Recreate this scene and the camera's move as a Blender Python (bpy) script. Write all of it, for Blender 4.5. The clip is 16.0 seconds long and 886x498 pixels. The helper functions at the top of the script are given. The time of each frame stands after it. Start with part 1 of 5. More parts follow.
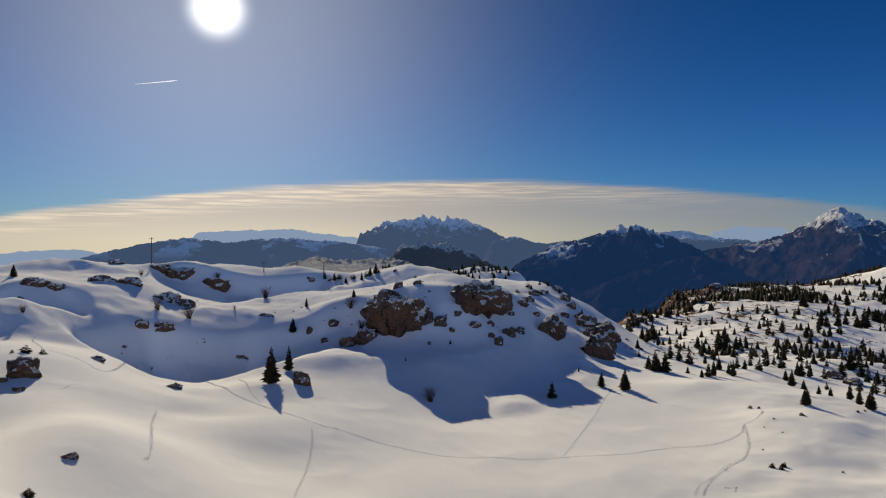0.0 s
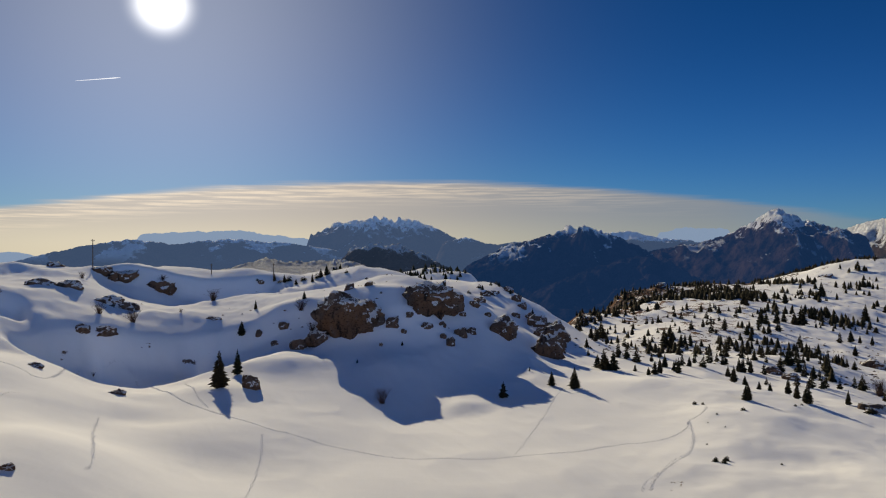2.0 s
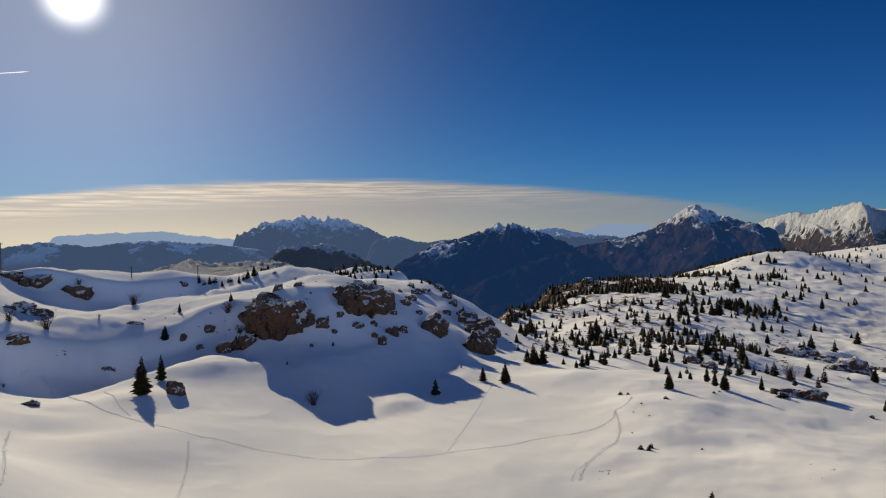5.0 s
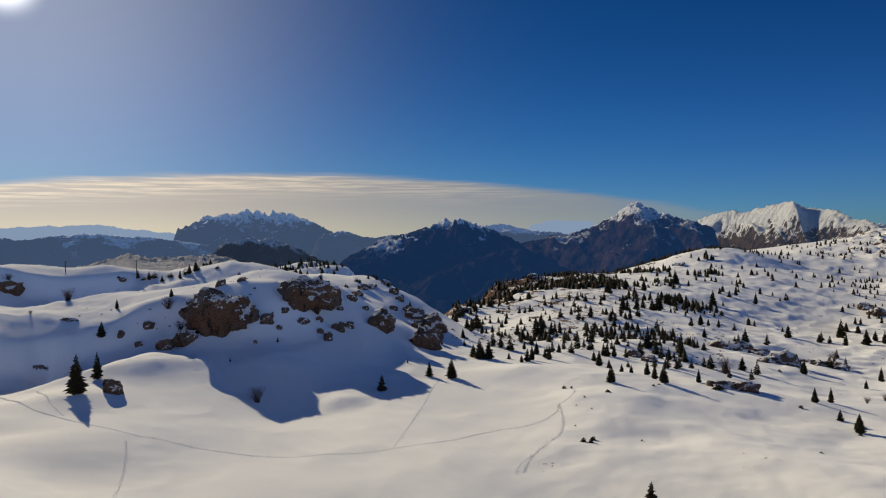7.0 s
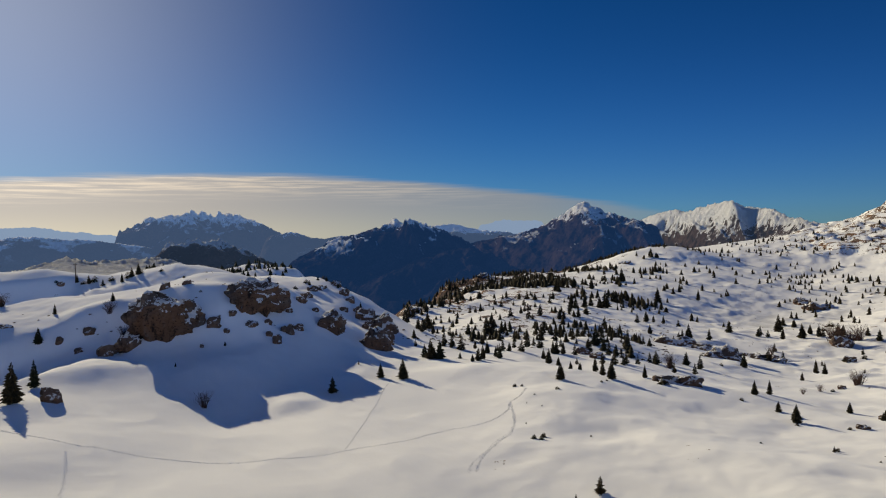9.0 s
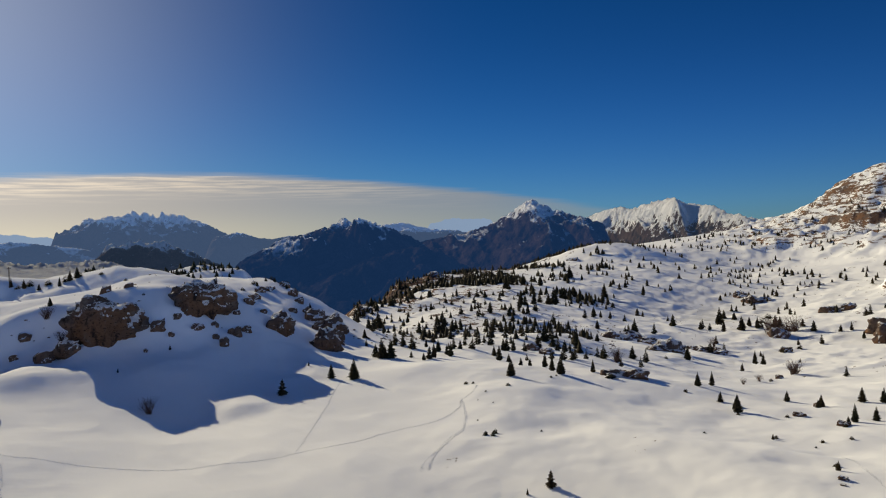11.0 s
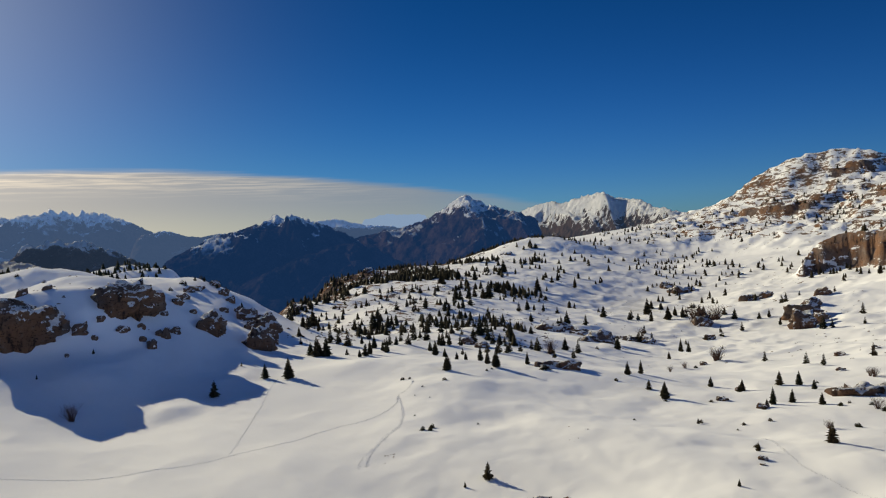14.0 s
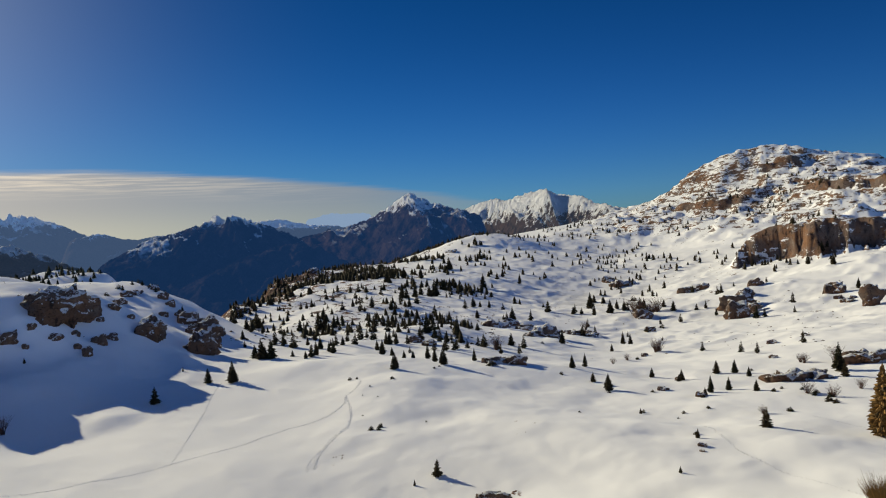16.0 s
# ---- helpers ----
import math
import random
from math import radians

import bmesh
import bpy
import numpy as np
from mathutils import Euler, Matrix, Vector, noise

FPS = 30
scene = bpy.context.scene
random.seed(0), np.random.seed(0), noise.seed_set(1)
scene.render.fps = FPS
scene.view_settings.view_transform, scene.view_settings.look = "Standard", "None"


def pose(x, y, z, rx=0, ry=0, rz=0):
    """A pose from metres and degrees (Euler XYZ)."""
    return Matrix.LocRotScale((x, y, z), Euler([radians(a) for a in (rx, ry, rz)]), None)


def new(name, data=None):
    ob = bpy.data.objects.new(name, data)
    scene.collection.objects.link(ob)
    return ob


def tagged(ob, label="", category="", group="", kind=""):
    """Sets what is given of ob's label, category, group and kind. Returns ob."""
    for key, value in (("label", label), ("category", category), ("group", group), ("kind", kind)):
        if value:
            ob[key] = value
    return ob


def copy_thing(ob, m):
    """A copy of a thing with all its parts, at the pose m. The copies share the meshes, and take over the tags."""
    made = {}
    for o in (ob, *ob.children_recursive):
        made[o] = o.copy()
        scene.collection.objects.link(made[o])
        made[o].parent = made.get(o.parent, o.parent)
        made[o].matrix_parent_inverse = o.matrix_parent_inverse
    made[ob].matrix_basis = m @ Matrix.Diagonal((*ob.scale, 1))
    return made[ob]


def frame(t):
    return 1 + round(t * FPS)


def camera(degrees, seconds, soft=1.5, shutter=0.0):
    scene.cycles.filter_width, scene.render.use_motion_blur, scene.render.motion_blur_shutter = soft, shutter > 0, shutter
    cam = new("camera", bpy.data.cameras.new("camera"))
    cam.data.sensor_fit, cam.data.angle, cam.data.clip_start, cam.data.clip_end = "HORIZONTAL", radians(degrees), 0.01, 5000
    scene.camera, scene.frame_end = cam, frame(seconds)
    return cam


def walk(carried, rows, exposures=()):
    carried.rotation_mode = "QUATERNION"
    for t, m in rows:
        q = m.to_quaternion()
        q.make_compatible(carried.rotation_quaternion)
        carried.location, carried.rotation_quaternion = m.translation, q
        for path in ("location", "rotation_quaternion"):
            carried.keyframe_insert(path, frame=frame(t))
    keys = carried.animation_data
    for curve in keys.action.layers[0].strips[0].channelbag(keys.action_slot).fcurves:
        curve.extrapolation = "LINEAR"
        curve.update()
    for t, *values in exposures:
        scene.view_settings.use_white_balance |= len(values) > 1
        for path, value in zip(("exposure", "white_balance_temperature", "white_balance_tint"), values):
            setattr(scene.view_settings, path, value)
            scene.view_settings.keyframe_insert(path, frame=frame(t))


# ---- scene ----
# A snow-covered karst plateau in winter backlight, seen from a rocky knoll; far ranges behind it.
cam = camera(65.0, 16.0, soft=1.1)
PATH = [
    (0.0, pose(0, 0, 30, 90.00, -0.00, 0.00)),
    (0.5, pose(0, 0, 30, 90.01, 0.02, -0.89)),
    (1.0, pose(0, 0, 30, 90.05, -0.05, -1.82)),
    (1.5, pose(0, 0, 30, 90.08, 0.09, -2.83)),
    (2.0, pose(0, 0, 30, 90.09, 0.17, -3.98)),
    (2.5, pose(0, 0, 30, 90.20, 0.27, -5.02)),
    (3.0, pose(0, 0, 30, 90.14, 0.32, -5.81)),
    (3.5, pose(0, 0, 30, 90.06, 0.41, -6.71)),
    (4.0, pose(0, 0, 30, 90.08, 0.75, -7.69)),
    (6.5, pose(0, 0, 30, 89.49, 0.70, -12.97)),
    (7.0, pose(0, 0, 30, 89.45, 0.69, -14.08)),
    (7.5, pose(0, 0, 30, 89.45, 0.70, -15.00)),
    (8.0, pose(0, 0, 30, 89.55, 0.88, -15.78)),
    (8.5, pose(0, 0, 30, 89.50, 0.93, -16.83)),
    (9.0, pose(0, 0, 30, 89.41, 1.13, -18.17)),
    (11.5, pose(0, 0, 30, 89.12, 1.80, -23.18)),
    (12.0, pose(0, 0, 30, 89.01, 1.81, -24.08)),
    (12.5, pose(0, 0, 30, 88.92, 1.80, -24.93)),
    (13.0, pose(0, 0, 30, 88.82, 2.06, -25.69)),
    (13.5, pose(0, 0, 30, 88.71, 2.34, -26.60)),
    (14.0, pose(0, 0, 30, 88.65, 2.42, -27.69)),
    (14.5, pose(0, 0, 30, 88.58, 2.49, -28.89)),
    (15.0, pose(0, 0, 30, 88.44, 2.81, -30.03)),
    (15.5, pose(0, 0, 30, 88.36, 3.04, -31.16)),
    (16.0, pose(0, 0, 30, 88.28, 3.28, -32.21)),
]
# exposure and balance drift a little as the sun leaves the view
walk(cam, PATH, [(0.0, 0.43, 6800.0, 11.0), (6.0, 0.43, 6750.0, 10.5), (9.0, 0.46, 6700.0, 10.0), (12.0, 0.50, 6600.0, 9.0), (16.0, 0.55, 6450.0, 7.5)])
EYE_Z = 30.0

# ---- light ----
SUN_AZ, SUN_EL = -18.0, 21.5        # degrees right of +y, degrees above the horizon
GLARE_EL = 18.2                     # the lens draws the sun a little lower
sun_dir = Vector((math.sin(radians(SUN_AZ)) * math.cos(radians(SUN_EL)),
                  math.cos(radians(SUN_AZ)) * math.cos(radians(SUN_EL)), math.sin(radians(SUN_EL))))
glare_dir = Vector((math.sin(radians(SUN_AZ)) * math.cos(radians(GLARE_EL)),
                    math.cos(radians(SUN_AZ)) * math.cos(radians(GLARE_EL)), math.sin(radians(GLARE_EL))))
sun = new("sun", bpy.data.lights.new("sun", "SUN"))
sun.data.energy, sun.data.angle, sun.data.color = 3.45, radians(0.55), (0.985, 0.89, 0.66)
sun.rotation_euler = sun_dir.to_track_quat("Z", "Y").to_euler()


class Nodes:
    """Short way to write node trees."""

    def __init__(self, tree):
        self.tree = tree
        tree.nodes.clear()

    def add(self, kind, **inputs):
        n = self.tree.nodes.new(kind)
        for k, v in inputs.items():
            self.plug(n, k.replace("_", " "), v)
        return n

    def plug(self, n, key, v):
        sock = n.inputs[int(key)] if key.isdigit() else n.inputs[key]
        if isinstance(v, bpy.types.NodeSocket):
            self.tree.links.new(v, sock)
        else:
            sock.default_value = v

    def math(self, op, a, b=0.0, c=0.0, clamp=False):
        n = self.tree.nodes.new("ShaderNodeMath")
        n.operation, n.use_clamp = op, clamp
        for i, v in enumerate((a, b, c)):
            self.plug(n, str(i), v)
        return n.outputs[0]

    def ramp(self, v, a, b, lo=0.0, hi=1.0):
        """Smooth step of v from a to b."""
        n = self.add("ShaderNodeMapRange")
        n.interpolation_type = "SMOOTHSTEP"
        for i, x in enumerate((v, a, b, lo, hi)):
            self.plug(n, str(i), x)
        return n.outputs[0]

    def mix(self, fac, a, b, mode="MIX"):
        n = self.tree.nodes.new("ShaderNodeMix")
        n.data_type, n.blend_type, n.clamp_factor = "RGBA", mode, True
        self.plug(n, "0", fac)
        for i, v in ((6, a), (7, b)):
            self.plug(n, str(i), v if isinstance(v, bpy.types.NodeSocket) else (*v, 1.0)[:4])
        return n.outputs[2]

    def noise(self, vec, scale, detail=4.0, rough=0.55, stretch=None):
        if stretch:
            vec = self.add("ShaderNodeMapping", Vector=vec, Scale=stretch).outputs[0]
        return self.add("ShaderNodeTexNoise", Vector=vec, Scale=scale, Detail=detail, Roughness=rough).outputs["Fac"]


def make_world():
    world = bpy.data.worlds.new("winter_sky")
    scene.world = world
    world.use_nodes = True
    n = Nodes(world.node_tree)
    ray = n.add("ShaderNodeTexCoord").outputs["Generated"]
    air = n.add("ShaderNodeTexSky")
    air.sky_type, air.sun_disc = "NISHITA", False
    air.sun_elevation, air.sun_rotation = radians(SUN_EL), radians(SUN_AZ)
    air.altitude, air.air_density, air.dust_density, air.ozone_density = 1500.0, 1.0, 0.15, 3.0
    sky = air.outputs[0]
    sky = n.add("ShaderNodeHueSaturation", Saturation=1.36, Value=1.0, Color=sky).outputs[0]
    sky = n.mix(1.0, sky, (0.95, 0.945, 1.09), "MULTIPLY")
    xyz = n.add("ShaderNodeSeparateXYZ", Vector=ray).outputs
    az = n.math("MULTIPLY", n.math("ARCTAN2", xyz[0], xyz[1]), 57.2958)
    el = n.math("MULTIPLY", n.math("ARCSINE", xyz[2]), 57.2958)
    dot = n.add("ShaderNodeVectorMath")
    dot.operation = "DOT_PRODUCT"
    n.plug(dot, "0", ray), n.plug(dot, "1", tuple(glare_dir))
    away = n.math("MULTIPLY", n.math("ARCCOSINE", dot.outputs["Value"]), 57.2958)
    # clear air is deepest a quarter turn from the sun
    # the unseen sky behind is raised up to 3.2 times to fill the shadows
    deep = n.math("MULTIPLY", n.ramp(away, 40.0, 75.0, 0.60, 0.64), n.ramp(away, 84.0, 145.0, 1.0, 3.2))
    sky = n.mix(1.0, sky, n.add("ShaderNodeCombineXYZ", X=deep, Y=deep, Z=deep).outputs[0], "MULTIPLY")
    sky = n.mix(n.math("MULTIPLY", n.ramp(el, 22.0, 2.0), n.ramp(away, 25.0, 65.0, 0.4, 1.0)), sky, n.mix(1.0, sky, (0.94, 1.05, 1.36), "MULTIPLY"))
    # deep blue overhead, paler azure towards the horizon
    sky = n.mix(1.0, sky, n.mix(n.ramp(el, 5.0, 19.0), (0.56, 1.0, 1.17), (0.53, 0.88, 1.10)), "MULTIPLY")
    # that added fill from behind is made less blue
    sky = n.mix(n.ramp(away, 86.0, 125.0), sky, n.add("ShaderNodeHueSaturation", Saturation=0.82, Value=1.0, Color=sky).outputs[0])
    # whitish air about the sun
    pale = n.add("ShaderNodeHueSaturation", Saturation=0.86, Value=0.92, Color=sky).outputs[0]
    sky = n.mix(n.ramp(away, 44.0, 6.0), sky, pale)
    # thin veil of stratus over the lowland, its top highest straight ahead
    bow = n.math("MULTIPLY", n.math("POWER", n.math("ABSOLUTE", n.math("SUBTRACT", az, 1.0)), 2.0), -0.0029)
    top = n.math("ADD", bow, 5.75)
    flat = n.add("ShaderNodeCombineXYZ", X=n.math("MULTIPLY", az, 0.055), Y=n.math("MULTIPLY", el, 1.5)).outputs[0]
    streak = n.noise(flat, 1.6, 6.0, 0.6)
    wav = n.math("MULTIPLY", n.math("SUBTRACT", streak, 0.5), 0.9)
    depth = n.math("SUBTRACT", n.math("ADD", top, wav), el)
    veil = n.ramp(depth, -0.12, 0.55, 0.0, 1.0)
    fine = n.ramp(n.noise(flat, 3.1, 7.0, 0.62), 0.40, 0.66)
    band = n.math("MULTIPLY", n.ramp(depth, 0.0, 0.4), n.ramp(depth, 2.4, 0.7))
    bright = n.math("MULTIPLY", band, fine)
    near_sun = n.ramp(n.math("ABSOLUTE", n.math("SUBTRACT", az, SUN_AZ)), 48.0, 4.0)
    haze = n.mix(near_sun, (4.4, 4.9, 5.5), (9.4, 8.1, 6.8))
    low = n.mix(n.ramp(el, 3.4, 0.3), haze, n.mix(near_sun, (5.4, 5.8, 5.6), (13.0, 11.3, 8.4)))
    low = n.mix(n.math("MULTIPLY", bright, near_sun), low, (16.5, 13.6, 10.0))
    edge = n.math("MULTIPLY", veil, n.ramp(n.math("SUBTRACT", az, 0.0), 44.0, 24.0, 0.0, 0.86))
    sky = n.mix(edge, sky, low)
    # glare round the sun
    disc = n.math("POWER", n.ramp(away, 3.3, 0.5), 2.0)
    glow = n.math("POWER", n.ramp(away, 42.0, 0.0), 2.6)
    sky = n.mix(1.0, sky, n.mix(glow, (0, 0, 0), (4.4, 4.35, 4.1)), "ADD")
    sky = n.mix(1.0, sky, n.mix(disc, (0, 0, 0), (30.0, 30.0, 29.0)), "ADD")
    back = n.add("ShaderNodeBackground", Color=sky, Strength=0.040)
    n.tree.links.new(back.outputs[0], n.add("ShaderNodeOutputWorld").inputs[0])


make_world()


# ---- materials ----
def material(name, build):
    m = bpy.data.materials.new(name)
    m.use_nodes = True
    n = Nodes(m.node_tree)
    shader = build(n)
    n.tree.links.new(shader, n.add("ShaderNodeOutputMaterial").inputs[0])
    return m


def principled(n, color, rough=0.7, bump=None, strength=0.3, distance=0.1, spec=0.3):
    s = n.add("ShaderNodeBsdfPrincipled", Base_Color=color if isinstance(color, bpy.types.NodeSocket) else (*color, 1.0),
              Roughness=rough, Specular_IOR_Level=spec)
    if bump is not None:
        b = n.add("ShaderNodeBump", Strength=strength, Distance=distance, Height=bump)
        n.plug(s, "Normal", b.outputs[0])
    return s.outputs[0]


def place_of(n):
    return n.add("ShaderNodeTexCoord").outputs["Object"]


def up_of(n):
    return n.add("ShaderNodeSeparateXYZ", Vector=n.add("ShaderNodeNewGeometry").outputs["Normal"]).outputs[2]


def snow_color(n, p):
    return n.mix(n.noise(p, 0.05, 5.0), (0.82, 0.81, 0.80), (0.91, 0.90, 0.885))


def snow_bump(n, p):
    a = n.noise(p, 0.16, 6.0, 0.55, (1.0, 0.45, 1.0))
    b = n.noise(p, 1.4, 6.0, 0.6, (1.0, 0.4, 1.0))
    c = n.noise(p, 0.42, 5.0, 0.6, (0.5, 1.3, 1.0))
    return n.math("ADD", n.math("ADD", n.math("MULTIPLY", a, 1.8), n.math("MULTIPLY", b, 0.20)), n.math("MULTIPLY", c, 0.7))


def rock_color(n, p):
    """Limestone: grey and rust-brown fields, pale weathered faces; the shade of vertical cracks is put in as dark
    colour.
    """
    big = n.noise(p, 0.07, 6.0, 0.62)
    mid = n.noise(p, 0.40, 7.0, 0.68, (1.0, 1.0, 0.45))
    fine = n.noise(p, 1.3, 8.0, 0.68, (1.0, 1.0, 2.2))
    c = n.mix(n.ramp(big, 0.40, 0.60), (0.155, 0.118, 0.10), (0.21, 0.115, 0.068))
    c = n.mix(n.ramp(mid, 0.52, 0.72), c, (0.25, 0.195, 0.16))
    c = n.mix(n.ramp(mid, 0.46, 0.34), c, (0.045, 0.032, 0.026))
    return n.mix(n.ramp(fine, 0.46, 0.34), c, (0.03, 0.024, 0.021))


def ground_shader(n):
    p = place_of(n)
    z = n.add("ShaderNodeSeparateXYZ", Vector=p).outputs[2]
    up = up_of(n)
    wob = n.noise(p, 0.075, 6.0, 0.62)
    held = n.add("ShaderNodeAttribute")
    held.attribute_name = "bare"
    bare = held.outputs["Fac"]
    strata = n.noise(p, 0.09, 8.0, 0.66, (1.0, 1.0, 3.2))
    fine = n.noise(p, 0.45, 6.0, 0.7)
    ledges = n.noise(p, 0.16, 5.0, 0.7, (0.6, 0.6, 2.4))
    bits = n.math("ADD", n.math("MULTIPLY", n.math("SUBTRACT", wob, 0.5), 1.6), n.math("MULTIPLY", n.math("SUBTRACT", strata, 0.5), 1.9))
    bits = n.math("ADD", bits, n.math("MULTIPLY", n.math("SUBTRACT", fine, 0.5), 1.5))
    bits = n.math("ADD", bits, n.math("MULTIPLY", n.math("SUBTRACT", ledges, 0.5), 2.2))
    steep = n.math("ADD", n.ramp(up, 0.95, 0.74, 0.0, 0.36), bits)
    rocky = n.ramp(n.math("ADD", steep, bare), 0.62, 0.70)
    snow = snow_color(n, p)
    rock = rock_color(n, p)
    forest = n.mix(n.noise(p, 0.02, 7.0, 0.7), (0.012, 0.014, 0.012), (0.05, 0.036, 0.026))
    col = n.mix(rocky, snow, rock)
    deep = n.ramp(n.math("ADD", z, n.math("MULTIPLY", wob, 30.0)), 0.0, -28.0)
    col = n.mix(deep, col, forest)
    bump = n.math("ADD", snow_bump(n, p), n.math("MULTIPLY", rocky, n.math("ADD", n.math("MULTIPLY", n.noise(p, 1.3, 8.0, 0.68), 5.0), n.math("MULTIPLY", n.noise(p, 0.25, 6.0, 0.7, (1.0, 1.0, 0.5)), 22.0))))
    return principled(n, col, 1.0, bump, 0.40, 0.16, 0.0)


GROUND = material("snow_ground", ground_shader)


def range_material(name, snowline, spread, air, air_glow_color, wood=(0.03, 0.03, 0.03), wood2=(0.07, 0.05, 0.04), cover=0.5):
    """A far mountainside: woods and scree below, snow above and on the gentler ground; the lit air in front of it is
    put in as a glow.
    """
    def build(n):
        p = place_of(n)
        z = n.add("ShaderNodeSeparateXYZ", Vector=p).outputs[2]
        up = up_of(n)
        big = n.noise(p, 0.006, 9.0, 0.62)
        gully = n.noise(p, 0.03, 8.0, 0.72, (1.0, 1.0, 0.4))
        lvl = n.math("ADD", z, n.math("MULTIPLY", n.math("SUBTRACT", big, 0.5), spread * 2.2))
        lvl = n.math("ADD", lvl, n.math("MULTIPLY", n.math("SUBTRACT", gully, 0.5), spread * 6.5))
        lvl = n.math("ADD", lvl, n.math("MULTIPLY", n.math("SUBTRACT", up, 0.62), spread * 2.0))
        white = n.ramp(lvl, snowline - 0.10 * spread, snowline + 0.22 * spread)
        meadow = n.math("MULTIPLY", n.ramp(n.noise(p, 0.005, 6.0, 0.62), 0.53, 0.57), cover)
        white = n.math("MAXIMUM", white, n.math("MULTIPLY", n.math("MULTIPLY", meadow, n.ramp(z, -40.0, 30.0)), n.ramp(up, 0.7, 0.86)))
        low = n.mix(n.ramp(n.noise(p, 0.012, 9.0, 0.72), 0.38, 0.62), wood, wood2)
        rock = n.mix(gully, (0.05, 0.04, 0.035), (0.15, 0.105, 0.08))
        low = n.mix(n.ramp(lvl, snowline - 0.8 * spread, snowline - 0.1 * spread), low, rock)
        col = n.mix(white, low, (0.84, 0.83, 0.82))
        s = n.add("ShaderNodeBsdfPrincipled", Base_Color=col, Roughness=1.0, Specular_IOR_Level=0.0)
        b = n.add("ShaderNodeBump", Strength=1.0, Distance=45.0, Height=gully)
        n.plug(s, "Normal", b.outputs[0])
        n.plug(s, "Emission Color", (*air_glow_color, 1.0))
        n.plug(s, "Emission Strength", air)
        return s.outputs[0]
    return material(name, build)


# ---- ground ----
def hash2(ix, iy, seed):
    h = (ix.astype(np.int64) * 374761393 + iy.astype(np.int64) * 668265263 + seed * 974634593) & 0xFFFFFFFF
    h = ((h ^ (h >> 13)) * 1274126177) & 0xFFFFFFFF
    return ((h ^ (h >> 16)) & 0xFFFF) / 32767.5 - 1.0


def value_noise(x, y, seed=0):
    ix, iy = np.floor(x), np.floor(y)
    u, v = x - ix, y - iy
    u, v = u * u * u * (u * (u * 6 - 15) + 10), v * v * v * (v * (v * 6 - 15) + 10)
    a, b = hash2(ix, iy, seed), hash2(ix + 1, iy, seed)
    c, d = hash2(ix, iy + 1, seed), hash2(ix + 1, iy + 1, seed)
    return (a + (b - a) * u) * (1 - v) + (c + (d - c) * u) * v


def fbm(x, y, size, octaves=4, seed=0, gain=0.5):
    total, amp, k = 0.0, 1.0, 1.0 / size
    for i in range(octaves):
        total = total + amp * value_noise(x * k + 17.3 * i, y * k - 9.1 * i, seed + i)
        amp, k = amp * gain, k * 2.03
    return total


def ridged(x, y, size, octaves=5, seed=0, gain=0.5):
    total, amp, k = 0.0, 1.0, 1.0 / size
    for i in range(octaves):
        total = total + amp * (1.0 - 2.0 * np.abs(value_noise(x * k + 31.7 * i, y * k + 5.3 * i, seed + i)))
        amp, k = amp * gain, k * 2.07
    return total


def smooth(v, a, b):
    s = np.clip((v - a) / (b - a), 0.0, 1.0)
    return s * s * (3.0 - 2.0 * s)


MOUNDS = []


def mound(x, y, h, r):
    """A rounded rise (or a hollow, where h is negative) of the ground."""
    MOUNDS.append((x, y, h, r))


# the knoll and the foot of it
mound(0, 0, 12.6, 9)
mound(4, 21, 6.8, 9)
mound(25, 2, 8.6, 9)
mound(-25, -4, 21.4, 15)
mound(-8, 32, 1.4, 7)
mound(13, 37, 1.4, 8)
mound(26, 52, -0.9, 12)
mound(-56, 21, 33.8, 21)
mound(-56, 21, -17.1, 7)
mound(60, 5, 24.0, 10)
mound(60, 5, -12.4, 7)
mound(39, -46, 23.0, 36)
mound(39, -46, -8.3, 12)
mound(-24, 64, 1.4, 8)
mound(7, 70, -2.0, 8)
mound(57, 44, 0.6, 9)
mound(44, 60, -1.0, 9)
mound(30, 71, -1.9, 9)
mound(-38, 75, 4.3, 10)
# the hollow and the slopes round it
mound(0, 99, -2.2, 20)
mound(-51, 86, 2.3, 8)
mound(-25, 101, 1.5, 8)
mound(-62, 97, 3.4, 14)
mound(120, 10, 8.4, 14)
mound(7, 127, -1.9, 10)
mound(57, 114, 1.1, 10)
mound(98, 92, -2.5, 16)
mound(-48, 126, -2.1, 7)
mound(-33, 131, 2.4, 7)
mound(-75, 118, 7.6, 17)
mound(67, 134, 2.0, 12)
mound(-42, 146, -1.8, 18)
mound(0, 154, 1.9, 8)
mound(-31, 151, 2.4, 8)
mound(-55, 146, -2.4, 8)
mound(-25, 164, 2.8, 8)
mound(-91, 143, 6.8, 8)
mound(18, 170, 3.1, 9)
mound(0, 179, 7.2, 9)
mound(-12, 181, 3.0, 9)
mound(-75, 170, 4.5, 15)
mound(-28, 184, 5.5, 9)
mound(-96, 164, 3.5, 10)
mound(21, 193, 5.9, 10)
mound(-55, 190, 2.5, 10)
# the ridge behind and the wooded plateau
mound(146, 137, -5.1, 24)
mound(0, 203, 14.9, 16)
mound(-30, 203, 4.4, 10)
mound(-86, 197, 4.0, 11)
mound(-116, 181, 14.8, 26)
mound(-45, 221, 3.4, 11)
mound(118, 197, 3.2, 12)
mound(-93, 213, 3.3, 12)
mound(80, 226, -4.8, 12)
mound(0, 240, 6.8, 12)
mound(39, 241, 9.4, 20)
mound(-134, 211, 8.0, 12)
mound(-115, 224, 8.8, 13)
mound(-89, 236, 8.4, 13)
mound(-17, 254, 7.2, 13)
